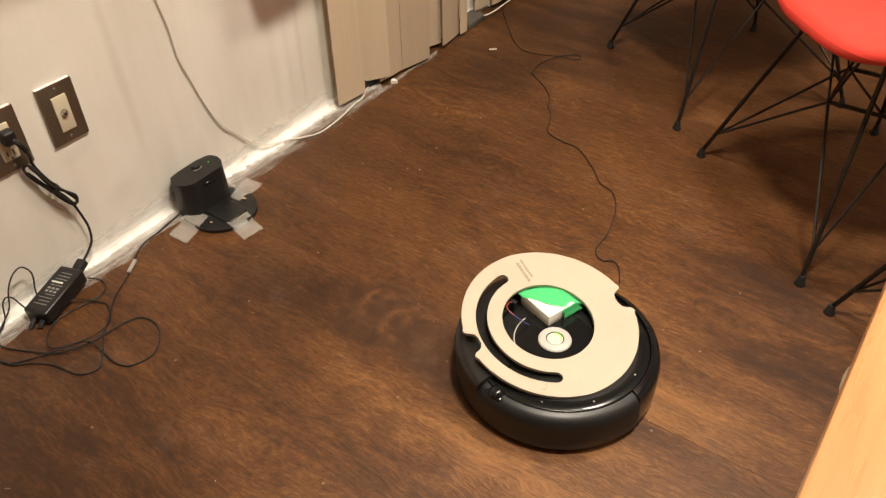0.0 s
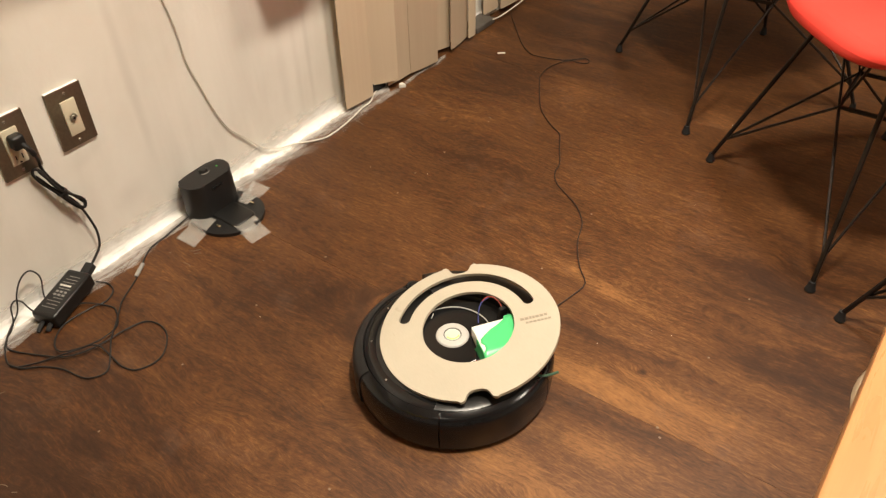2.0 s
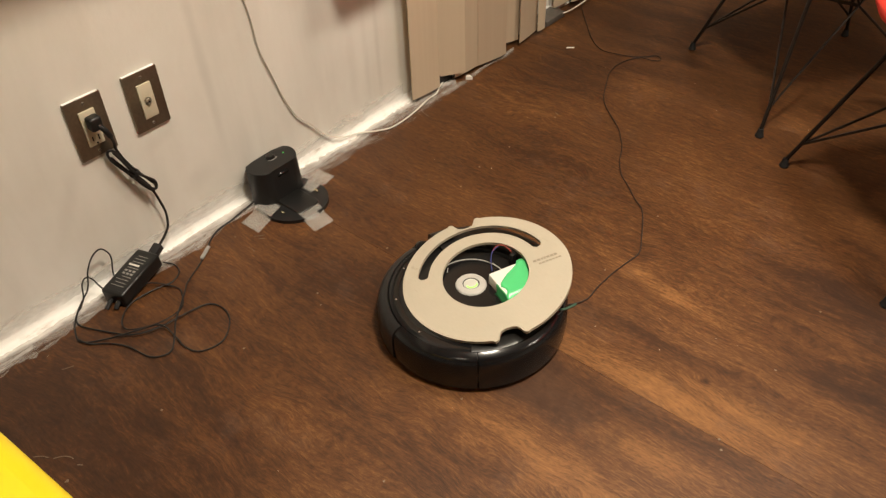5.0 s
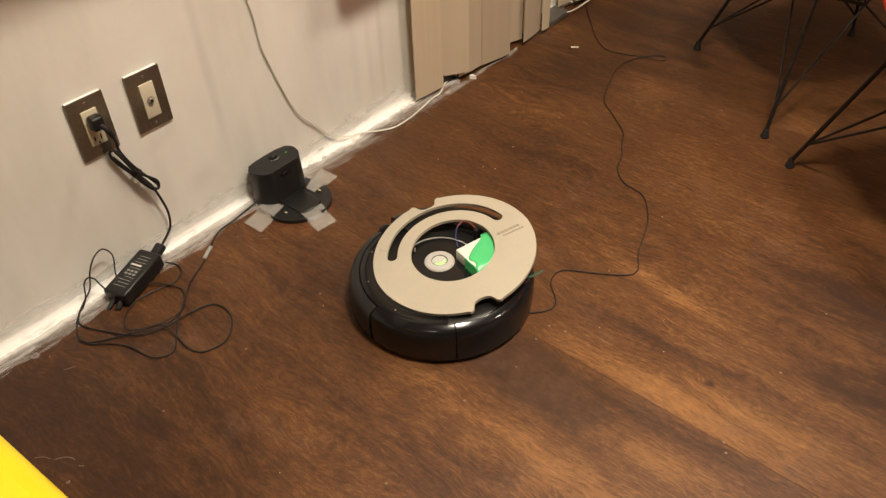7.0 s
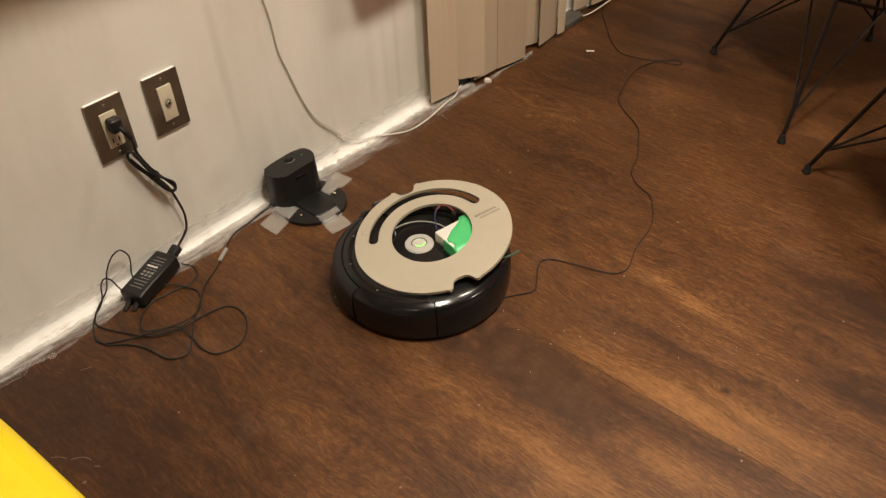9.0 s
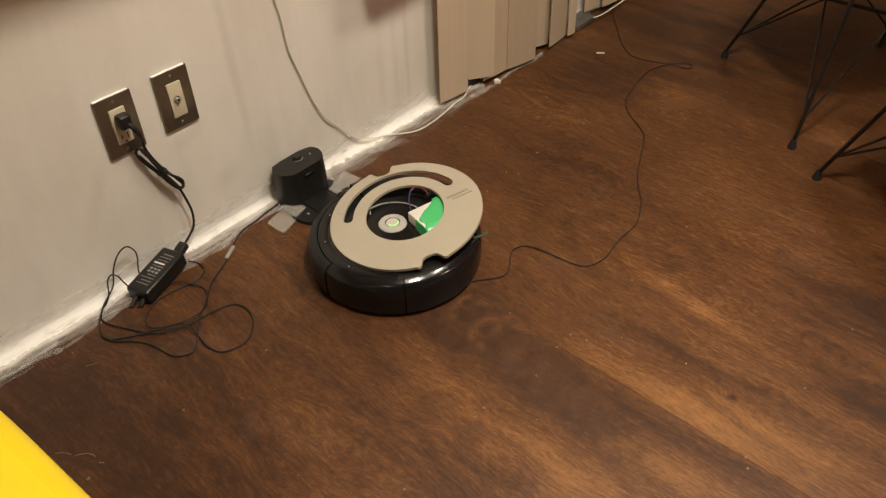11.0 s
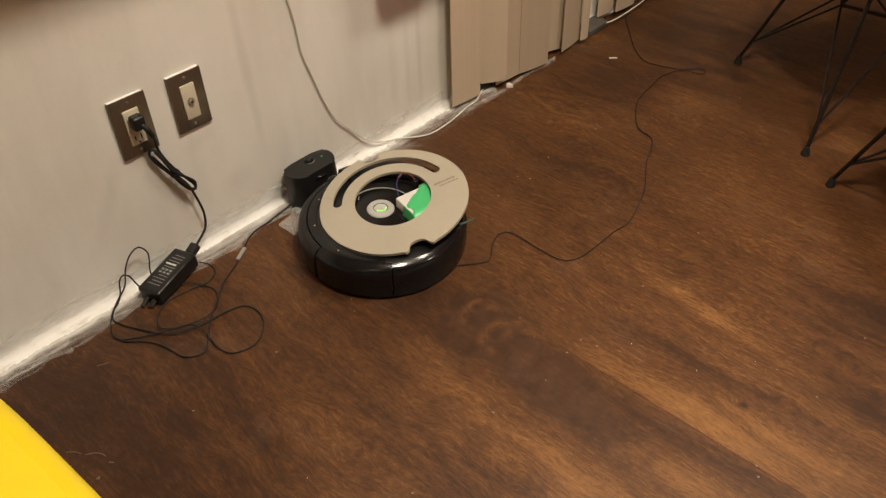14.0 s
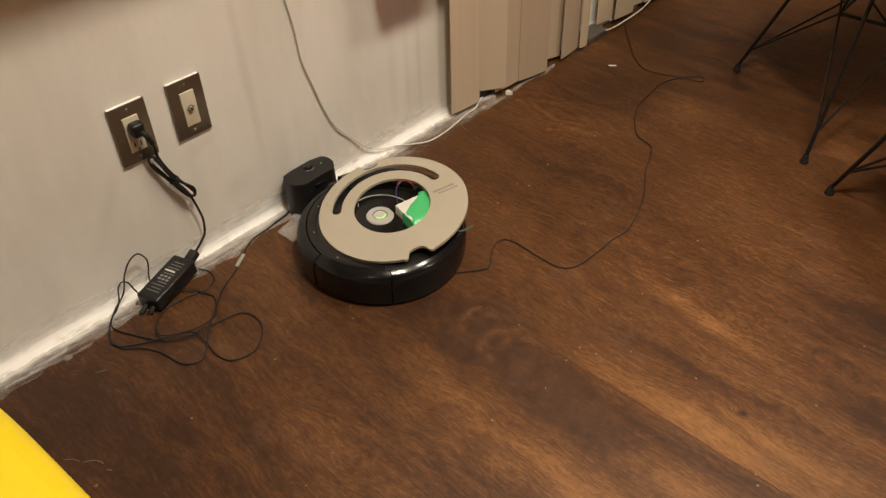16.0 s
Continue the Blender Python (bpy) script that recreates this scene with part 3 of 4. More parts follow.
part("lead", tube([(0.022, 0.088, 0.182), (0.020, 0.096, 0.165), (0.018, 0.102, 0.145), (0.018, 0.108, 0.115), (0.020, 0.110, 0.090), (0.022, 0.104, 0.062), (0.021, 0.090, 0.044), (0.023, 0.074, 0.033)], 0.0025, 8), CORD, lead)
part("connector", box(-0.012, 0.014, -0.0095, 0.0095, -0.0075, 0.0075, 0.003, 2, m=Matrix.Translation((0.026, 0.062, 0.029)) @ pose(0, 0, 0, 0, -18, 108)), RUBBER, lead)

# ---- power adapter leaning on the foot of the wall ----
AD = Matrix.Translation((0.048, -0.008, 0.0215)) @ pose(0, 0, 0, 0, -5, 108)
adapter = tagged(empty("power_adapter", AD), "black rectangular power adapter with white label printing", "power adapter")
part("case", box(-0.058, 0.058, -0.0255, 0.0255, -0.016, 0.016, 0.005, 3), SATIN, adapter)
part("label_panel", box(-0.050, 0.050, -0.0205, 0.0205, 0.0158, 0.0164), BLACK, adapter)
rb = random.Random(5)
x = 0.040
for k in range(11):
    w = rb.uniform(0.012, 0.030)
    if k == 3:
        part("print_bar", box(x - 0.002, x + 0.002, -0.010, 0.014, 0.0164, 0.0167), PAPER, adapter)
    elif k in (5, 6):
        for yy in (-0.012, -0.003, 0.006):
            part("print_mark", box(x - 0.0022, x + 0.0022, yy, yy + 0.006, 0.0164, 0.0167), LABEL, adapter)
    else:
        part("print_bar", box(x - 0.0006, x + 0.0006, -0.014, -0.014 + w, 0.0164, 0.0167), LABEL, adapter)
    x -= 0.0078
part("strain_relief", tube([(-0.056, 0.006, -0.004), (-0.066, 0.006, -0.006), (-0.078, 0.005, -0.010)], 0.0042, 8), RUBBER, adapter)
part("strain_relief", tube([(-0.056, -0.010, -0.006), (-0.064, -0.010, -0.008), (-0.070, -0.010, -0.012)], 0.0050, 8), RUBBER, adapter)

Z = 0.003
dc = tagged(empty("adapter_cord"), "thin black adapter cord lying in loose loops on floor", "cable")
part("cord_loop", tube([(0.046, -0.060, 0.014), (0.031, -0.067, 0.034), (0.030, -0.073, 0.054), (0.030, -0.084, 0.064), (0.030, -0.094, 0.054), (0.028, -0.100, 0.026), (0.027, -0.111, 0.008), (0.032, -0.124, Z), (0.060, -0.137, Z), (0.109, -0.118, Z), (0.165, -0.088, Z + 0.003), (0.189, -0.043, Z + 0.004), (0.196, 0.010, Z + 0.003), (0.207, 0.049, Z), (0.240, 0.058, Z), (0.275, 0.043, Z), (0.302, 0.006, Z), (0.292, -0.034, Z), (0.262, -0.046, Z), (0.229, -0.043, Z + 0.002), (0.188, -0.044, Z + 0.007), (0.165, -0.080, Z + 0.007), (0.130, -0.128, Z), (0.100, -0.158, Z), (0.062, -0.145, Z + 0.004), (0.030, -0.118, Z + 0.006), (0.020, -0.085, 0.030), (0.020, -0.072, 0.066), (0.022, -0.055, 0.092), (0.022, -0.036, 0.098), (0.022, -0.024, 0.080), (0.020, -0.023, 0.060), (0.021, -0.029, 0.038), (0.034, -0.036, 0.020)], 0.0015, 8), CORD, dc)
part("cord_loop", tube([(0.045, 0.060, 0.010), (0.062, 0.074, Z), (0.088, 0.066, Z), (0.100, 0.040, Z), (0.092, 0.011, Z), (0.088, -0.044, Z), (0.119, -0.083, Z + 0.003), (0.153, -0.086, Z + 0.006), (0.185, -0.040, Z + 0.010), (0.176, 0.008, Z + 0.003), (0.140, 0.034, Z), (0.117, 0.036, Z), (0.078, 0.012, Z + 0.006), (0.066, -0.010, 0.010)], 0.0015, 8), CORD, dc)
part("cord_loop", tube([(0.098, -0.158, Z + 0.003), (0.120, -0.150, Z), (0.145, -0.128, Z), (0.180, -0.110, Z), (0.232, -0.099, Z), (0.250, -0.070, Z), (0.229, -0.044, Z + 0.006), (0.200, -0.020, Z + 0.008), (0.172, 0.011, Z + 0.006), (0.140, 0.042, Z), (0.125, 0.059, Z), (0.105, 0.098, Z), (0.094, 0.118, Z)], 0.0015, 8), CORD, dc)
part("cord_end", tube([(0.070, 0.150, Z), (0.055, 0.170, Z), (0.043, 0.196, Z), (0.040, 0.232, Z), (0.038, 0.262, 0.006), (0.036, 0.300, 0.010)], 0.0017, 8), CORD, dc)
part("paper_tag", box(-0.019, 0.019, -0.0038, 0.0038, -0.0018, 0.0030, 0.0010, 1, m=Matrix.Translation((0.0815, 0.1345, 0.0035)) @ pose(0, 0, 0, 0, 0, 121)), LABEL, dc, "pale grey paper tag round the cord")

# ---- white cable on the wall and along the floor ----
wc = tagged(empty("white_cable"), "thin white cable hanging on wall and lying along floor", "cable")
part("cable", tube([(0.004, 0.372, 0.62), (0.004, 0.386, 0.50), (0.004, 0.396, 0.444), (0.004, 0.407, 0.380), (0.004, 0.412, 0.315), (0.004, 0.429, 0.256), (0.004, 0.449, 0.190), (0.005, 0.470, 0.138), (0.006, 0.488, 0.112), (0.006, 0.512, 0.086), (0.008, 0.548, 0.042), (0.014, 0.590, 0.016), (0.026, 0.634, 0.009), (0.048, 0.668, 0.006), (0.066, 0.705, 0.005), (0.067, 0.758, 0.005), (0.060, 0.810, 0.005), (0.050, 0.860, 0.005), (0.048, 0.894, 0.005), (0.024, 0.95, 0.005), (0.020, 1.05, 0.005), (0.018, 1.2, 0.005), (0.026, 1.36, 0.006), (0.038, 1.431, 0.012), (0.063, 1.470, 0.016), (0.070, 1.534, 0.020), (0.060, 1.66, 0.020), (0.03, 1.80, 0.03)], 0.0019, 8), WHITE, wc)


# ---- vertical blinds hanging before the wall ----
blinds = tagged(empty("vertical_blinds", pose(0, 0, 0)), "beige fabric vertical blinds hanging to the floor", "blinds")


def blind_slat(ya, xa, yb, xb, z0):
    L = math.hypot(yb - ya, xb - xa)
    bm = bmesh.new()
    n = 8
    rows = []
    for i in range(n + 1):
        u = i / n
        bow = 0.002 * (1 - (2 * u - 1) ** 2)
        ring = []
        for z in (z0, z0 + 0.03, 0.5, 1.2, 2.2):
            ring.append((bm.verts.new((bow, (u - 0.5) * L, z)), bm.verts.new((bow - 0.0022, (u - 0.5) * L, z))))
        rows.append(ring)
    for A, B in zip(rows, rows[1:]):
        for j in range(4):
            bm.faces.new((A[j][0], B[j][0], B[j + 1][0], A[j + 1][0]))
            bm.faces.new((A[j][1], A[j + 1][1], B[j + 1][1], B[j][1]))
        bm.faces.new((A[0][0], A[0][1], B[0][1], B[0][0]))
        bm.faces.new((A[4][0], B[4][0], B[4][1], A[4][1]))
    for R in (rows[0], rows[-1]):
        for j in range(4):
            bm.faces.new((R[j][0], R[j + 1][0], R[j + 1][1], R[j][1]))
    s = part("blind_slat", bm, BLIND, blinds, "", False)
    s.matrix_basis = (pose((xa + xb) / 2, (ya + yb) / 2, 0, 0, 0, -math.degrees(math.atan2(xb - xa, yb - ya))))
    part("bottom_weight", box(-0.0045, -0.0008, -L * 0.44, L * 0.44, z0 + 0.004, z0 + 0.026, 0.001, 1), LABEL, s)
    return s


SLATS = [(0.820, 0.034, 0.913, 0.044, 0.014), (0.910, 0.006, 0.996, 0.062, 0.026), (0.976, 0.044, 1.070, 0.050, 0.012), (1.062, 0.052, 1.160, 0.071, 0.012), (1.168, 0.018, 1.246, 0.050, 0.014), (1.234, 0.064, 1.330, 0.054, 0.012), (1.318, 0.066, 1.350, 0.068, 0.014), (1.462, 0.022, 1.530, 0.030, 0.02), (1.525, 0.044, 1.610, 0.052, 0.02), (1.605, 0.022, 1.690, 0.036, 0.02), (1.685, 0.044, 1.770, 0.050, 0.02), (1.765, 0.024, 1.850, 0.034, 0.02), (1.845, 0.044, 1.93, 0.05, 0.02)]
for s in SLATS:
    blind_slat(*s)
part("head_rail", box(0.002, 0.07, 0.80, 1.96, 2.2, 2.24, 0.004), WHITE, blinds, "white metal head rail")
tagged(part("window_sill", box(0.004, 0.058, 1.375, 1.470, 0.0, 0.018, 0.003), SILL), "low grey metal sill behind the blinds", "sill")
tagged(part("corner_block", box(0.004, 0.026, 0.918, 0.985, 0.0, 0.030, 0.002), RUBBER), "small dark block behind the blind slats", "block")

# ---- unseen board and box above, added to shade the wall ----
shelf = tagged(empty("shade_board"), "unseen cream board on wall, added to cast shade", "shelf")
part("board", box(0.0, 0.20, -1.6, 0.56, 0.86, 0.885, 0.003), CREAM, shelf)
part("bracket", box(0.0, 0.015, -0.9, -0.87, 0.70, 0.86, 0.002), STEEL, shelf)
# box out of view, placed by the shadows it has to cast
hang = tagged(empty("shade_box"), "unseen plain box hung on wall, placed to cast shade", "cabinet")
part("body", box(0.0, 0.12, 0.597, 0.80, 0.488, 0.95, 0.004), CREAM, hang)


# ---- charging dock ----
def dock():
    d = tagged(empty("charging_dock", pose(0.0, 0.362, 0)), "black plastic charging dock taped to the floor", "charging dock")
    # tower: rounded outline, leaning slightly
    out = [(0.012, -0.046), (0.030, -0.059), (0.054, -0.059), (0.072, -0.048)] + [(0.079, -0.034 + 0.0085 * k) for k in range(9)] + [(0.072, 0.048), (0.054, 0.059), (0.030, 0.059), (0.012, 0.046)]
    loop = [(v.x, v.y) for v in smooth_line([(*p, 0) for p in out + out[:1]], 4)][:-1]
    bm = prism(loop, 0.0, 0.086, 0.004)
    for v in bm.verts:
        v.co.x -= 0.006 * (v.co.z / 0.086) * (1 if v.co.x > 0.03 else 0)
    tower = part("tower", bm, BLACK, d)
    part("sensor_window", box(0.0735, 0.0775, -0.014, 0.014, 0.066, 0.073, 0.001, 1), GLOSS, tower)
    part("top_button", lathe([(0, 0.0075), (0.007, 0.0068), (0.0095, 0.004), (0.010, 0), (0.010, -0.002)], 24, m=Matrix.Translation((0.030, 0.006, 0.0858))), SATIN, tower, "small round button with pale mark")
    part("button_mark", tube([(0.037, -0.006, 0.0868), (0.0415, 0.001, 0.0868), (0.0425, 0.008, 0.0868), (0.039, 0.016, 0.0868)], 0.0008, 5), LABEL, tower)
    led = part("status_led", lathe([(0, 0.0013), (0.0016, 0.0008), (0.002, 0)], 12, m=Matrix.Translation((0.038, 0.036, 0.0860))), LED, tower, "small lit green led")
    # foot: rounded plate with a raised middle
    foot = [(0.05, -0.068), (0.10, -0.074)] + arc(0.098, 0, 0.0735, -78, 78, 18) + [(0.10, 0.074), (0.05, 0.068)]
    fp = part("foot_plate", prism(foot, 0.0, 0.008, 0.003), BLACK, d)
    part("ramp", prism([(0.07, -0.030), (0.14, -0.030), (0.150, -0.022), (0.150, 0.022), (0.14, 0.030), (0.07, 0.030)], 0.007, 0.0125, 0.003), SATIN, fp)
    for y in (-0.047, 0.050):
        part("contact", box(-0.006, 0.006, -0.0028, 0.0028, 0, 0.0045, 0.002, 2, m=Matrix.Translation((0.113, y, 0.0075))), BRASS, fp, "small shiny metal contact")
    return d


dock()


def tape(corners, h0, seed):
    """A strip of clear tape with slightly uneven surface; corners in order."""
    bm = bmesh.new()
    a, b, c, d = [Vector((x, y, 0)) for x, y in corners]
    n = 10
    V = []
    for i in range(n + 1):
        row = []
        for j in range(n + 1):
            u, v = i / n, j / n
            p = (a * (1 - u) + b * u) * (1 - v) + (d * (1 - u) + c * u) * v
            # lies on the foot plate of the dock where it covers it
            r = math.hypot(p.x - 0.098, p.y - 0.362)
            on = 1 if (r < 0.074 or (p.x < 0.098 and abs(p.y - 0.362) < 0.074)) else 0
            z = 0.0016 + on * 0.0085 + 0.0006 * noise.noise((p.x * 60, p.y * 60, seed))
            row.append(bm.verts.new((p.x, p.y, z)))
        V.append(row)
    for i in range(n):
        for j in range(n):
            bm.faces.new((V[i][j], V[i + 1][j], V[i + 1][j + 1], V[i][j + 1]))
    t = part("tape_strip", bm, TAPE)
    md = t.modifiers.new("thick", "SOLIDIFY")
    md.thickness = 0.0003
    return tagged(t, "crinkled clear tape holding the dock to floor", "tape", group="tape strips")


tape([(0.061, 0.243), (0.116, 0.244), (0.094, 0.327), (0.044, 0.322)], 0, 1)
tape([(0.103, 0.340), (0.206, 0.320), (0.212, 0.370), (0.118, 0.390)], 0, 2)
tape([(0.083, 0.400), (0.110, 0.400), (0.098, 0.482), (0.046, 0.478)], 0, 3)


# ---- the robot vacuum cleaner ----
SPIN = 113.0  # the board's axis against the front of the robot
TO = pose(0, 0, 0, 0, 0, -SPIN) @ Matrix.Translation((0.025, 0.008, 0))


def lift(profile, up=0.006):
    return [(r, z + up * min(1, max(0, (z - 0.03) / 0.03))) for r, z in profile]


def robot():
    r = tagged(empty("robot_vacuum"), "round black robot vacuum with a beige board on top", "robot vacuum")
    chassis = part("body", lathe(lift([(0, 0.010), (0.145, 0.010), (0.155, 0.015), (0.1595, 0.024), (0.1605, 0.052), (0.1585, 0.060), (0.154, 0.065), (0.149, 0.0675), (0.146, 0.068), (0.1445, 0.0715), (0.140, 0.0732), (0.128, 0.0738), (0.0, 0.0738)]), 96), SATIN, r)
    bump = lathe(lift([(0.1615, 0.006), (0.1660, 0.007), (0.1695, 0.014), (0.1700, 0.032), (0.1697, 0.048), (0.1675, 0.057), (0.1625, 0.0625), (0.1565, 0.0660), (0.1505, 0.0675), (0.1495, 0.065), (0.1550, 0.0625), (0.1615, 0.055)], 0.012), 72, -87, 87)
    bp = part("bumper", bump, BLACK, r, "matt black front bumper")
    back = lift([(0.1610, 0.008), (0.1665, 0.011), (0.1680, 0.030), (0.1675, 0.051), (0.1640, 0.0605), (0.157, 0.0660), (0.1495, 0.0695), (0.149, 0.065), (0.155, 0.061), (0.1610, 0.054)], 0.012)
    part("side_panel", lathe(back, 30, 88.2, 143.4), GLOSS, r, "glossy black side panel")
    part("side_panel", lathe(back, 30, -143.4, -88.2), GLOSS, r, "glossy black side panel")
    bin_ = part("dust_bin", lathe(back, 36, 144.2, 215.8), GLOSS, r, "glossy black dust bin")
    part("top_ring", lathe(lift([(0.1290, 0.0736), (0.1310, 0.0746), (0.1435, 0.0748), (0.1475, 0.0735), (0.1500, 0.0695)]), 96, -140, 140), GLOSS, r, "glossy black deck ring")
    rim = [(0.100, 0.0790), (0.103, 0.0860), (0.106, 0.0875), (0.156, 0.0890), (0.164, 0.0870), (0.170, 0.0815), (0.1718, 0.0700), (0.100, 0.0700)]
    part("deck_hump", lathe(rim + rim[:1], 48, -SPIN - 6, -SPIN + 104), SATIN, r, "raised satin black deck round the controls")
    # domed infra-red sensor at the front
    part("front_sensor", lathe([(0, 0.0075), (0.006, 0.0070), (0.010, 0.005), (0.0115, 0.003), (0.013, 0.001), (0.013, -0.006)], 28, m=Matrix.Translation((0.1520, 0, 0.0780))), GLOSS, r, "small glossy domed sensor")
    part("sensor_mount", box(0.138, 0.163, -0.017, 0.017, 0.064, 0.0785, 0.005, 3), GLOSS, r)
    for a in (28, 62, 100, -100, -40):
        part("cover_screw", lathe([(0, 0.0010), (0.0014, 0.0008), (0.0018, 0)], 10, m=Matrix.Translation((0.136 * math.cos(radians(a)), 0.136 * math.sin(radians(a)), 0.0806))), SCREW, r)
    # round control panel with the lit button, in the board's axes
    bx = TO @ Matrix.Translation((-0.026, 0.0, 0.0798))
    panel = part("control_panel", lathe([(0, 0.0034), (0.062, 0.0034), (0.066, 0.0032), (0.068, 0.0016), (0.068, -0.002)], 72, m=bx), GLOSS, r, "round glossy black control panel")
    # half of the rim in silver, painting in the light it reflects
    part("panel_rim_glint", lathe([(0.0655, 0.0016), (0.0663, 0.0044), (0.0675, 0.0044), (0.0683, 0.0016)], 72, 20, 200, m=bx), SILVER, panel, "thin rim of the panel, silver for the light on it")
    part("button_ring", lathe([(0.0146, 0.0052), (0.0152, 0.0070), (0.0200, 0.0068), (0.0262, 0.0056), (0.0280, 0.0030)], 56, m=bx), SILVER, panel, "silver ring round the button")
    part("button_gap", lathe([(0.0136, 0.0054), (0.0138, 0.0058), (0.0148, 0.0058), (0.0150, 0.0048)], 48, m=bx), BLACK, panel)
    part("button", lathe([(0, 0.0072), (0.009, 0.0069), (0.0130, 0.0060), (0.0142, 0.0042)], 48, m=bx), BUTTON, panel, "pale round button")
    part("button_light", lathe([(0.0096, 0.0072), (0.0104, 0.0074), (0.0116, 0.0069)], 30, -150, -20, m=bx), LIT, panel, "green light along the button")
    part("panel_mark", box(-0.006, 0.006, -0.0008, 0.0008, 0.0033, 0.0038, m=bx @ pose(-0.030, 0.048, 0, 0, 0, 70)), LABEL, panel)
    # cut board on top, lying askew
    tilt = TO @ Matrix.Translation((0, 0, 0.1035)) @ pose(0, 0, 0, 1.9, -8.2, 0)
    R0, RH = 0.1508, 0.0765

    def outline():
        pts = []
        for na, nb in ((-90, 90), (90, 270)):
            # finger notch at na, then round to the next one
            c = 0.1475
            ca, sa = math.cos(radians(na)), math.sin(radians(na))
            notch = [(-0.0290, 0.1500), (-0.0240, 0.1490), (-0.0205, 0.1455), (-0.0185, 0.1400), (-0.0140, 0.1335), (-0.0060, 0.1305), (0.0060, 0.1305), (0.0140, 0.1335), (0.0185, 0.1400), (0.0205, 0.1455), (0.0240, 0.1490), (0.0290, 0.1500)]
            for s, q in notch:
                k = 0.952 if na > 0 else 1.0
                pts.append((k * (q * ca - s * sa), k * (q * sa + s * ca)))
            for x, y in arc(0, 0, R0, na + 12.5, nb - 12.5, 54):
                k = 1 - 0.050 * max(0.0, y / R0) - 0.016 * max(0.0, -x / R0)
                pts.append((x * k, y * k))
        return pts

    def slot():
        lo, hi, a0, a1 = 0.1015, 0.1205, 18, 160
        rm, hw = (lo + hi) / 2, (hi - lo) / 2
        pts = arc(0, 0, hi, a0, a1, 40)
        e = (rm * math.cos(radians(a1)), rm * math.sin(radians(a1)))
        pts += arc(*e, hw, a1, a1 + 180, 8)[1:-1]
        pts += arc(0, 0, lo, a1, a0, 40)
        e = (rm * math.cos(radians(a0)), rm * math.sin(radians(a0)))
        pts += arc(*e, hw, a0 + 180, a0 + 360, 8)[1:-1]
        return pts

    loops = [outline(), arc(0, 0, RH, 0, 360 - 5, 71), slot()]
    bm = bmesh.new()
    edges, rings = [], []
    for lp in loops:
        vs = [bm.verts.new((x, y, 0)) for x, y in lp]
        rings.append(vs)
        edges += [bm.edges.new((vs[i], vs[(i + 1) % len(vs)])) for i in range(len(vs))]
    bmesh.ops.triangle_fill(bm, use_beauty=True, use_dissolve=False, edges=edges)
    ext = bmesh.ops.extrude_face_region(bm, geom=bm.faces[:])
    bmesh.ops.translate(bm, vec=(0, 0, 0.0058), verts=[v for v in ext["geom"] if isinstance(v, bmesh.types.BMVert)])
    bmesh.ops.transform(bm, matrix=tilt @ Matrix.Translation((0, 0, -0.0058)), verts=bm.verts)
    board = part("top_board", bm, MDF, r, "beige cut board with round hole and curved slot")
    # grey print bars on the board
    rb = random.Random(2)
    for row, (y, h) in enumerate(((-0.0095, 0.0048), (-0.0180, 0.0034))):
        x = 0.086 + row * 0.008
        while x < 0.132:
            w = rb.uniform(0.0036, 0.0062)
            part("print_bar", box(x, x + w, y + 0.06 * (x - 0.086), y + h + 0.06 * (x - 0.086), 0.0002, 0.0005, m=tilt), PRINT, board)
            x += w + 0.0014
    # spacers that carry the board
    for a, top in ((0, 0.1095), (70, 0.1040), (-70, 0.0980), (180, 0.0845)):
        part("spacer", lathe([(0, 0.073), (0.005, 0.073), (0.005, top), (0, top)], 14, m=TO @ Matrix.Translation((0.092 * math.cos(radians(a)), 0.092 * math.sin(radians(a)), 0)) if a != 180 else TO @ Matrix.Translation((-0.092, 0, 0))), RUBBER, r)
    # white box under the hole, with green tape over it
    wb = TO @ Matrix.Translation((0.005, -0.004, 0.0798)) @ pose(0, 0, 0, 0, 0, 14)
    wbx = part("white_box", box(0.0, 0.072, -0.062, 0.0, 0.0, 0.0245, 0.0012, 2, m=wb), BOXWHITE, r, "small white box part covered by tape")
    bm = bmesh.new()
    n = 14
    V = []
    for i in range(n + 1):
        row = []
        for j in range(n + 1):
            u, v = i / n, j / n
            y = -0.098 + 0.103 * v
            x0 = 0.060 if y > 0 else max(0.060 + 1.9 * y, 0.004) if y > -0.055 else 0.004 + 0.5 * max(y + 0.055, -0.040)
            x0 += 0.002 * math.sin(v * 31) + 0.003 * noise.noise((v * 9, 0, 4))
            x = x0 + (0.084 - x0) * u
            z = 0.0256 + 0.0007 * noise.noise((u * 5, v * 5, 1))
            if y < -0.060:
                z -= 0.0225 * min(1, (-0.060 - y) / 0.030)
            row.append(bm.verts.new((x, y, z)))
        V.append(row)
    for i in range(n):
        for j in range(n):
            bm.faces.new((V[i][j], V[i + 1][j], V[i + 1][j + 1], V[i][j + 1]))
    bmesh.ops.transform(bm, matrix=wb, verts=bm.verts)
    gt = part("green_tape", bm, GREEN, r, "shiny green tape stuck over the box")
    md = gt.modifiers.new("thick", "SOLIDIFY")
    md.thickness = 0.0004
    # the tape folds over the edge of the box
    bm = bmesh.new()
    V = []
    for i in range(9):
        y = -0.030 - 0.046 * i / 8
        top = 0.0262 if y > -0.060 else 0.0262 - 0.016 * min(1, (-0.060 - y) / 0.016)
        V.append([bm.verts.new((-0.0012 - 0.0035 * (j / 5) ** 2 + 0.0004 * math.sin(i * 1.9 + j), y + 0.003 * math.sin(j * 1.3) * (i == 0), top * (1 - j / 5) + 0.0036 * j / 5)) for j in range(6)])
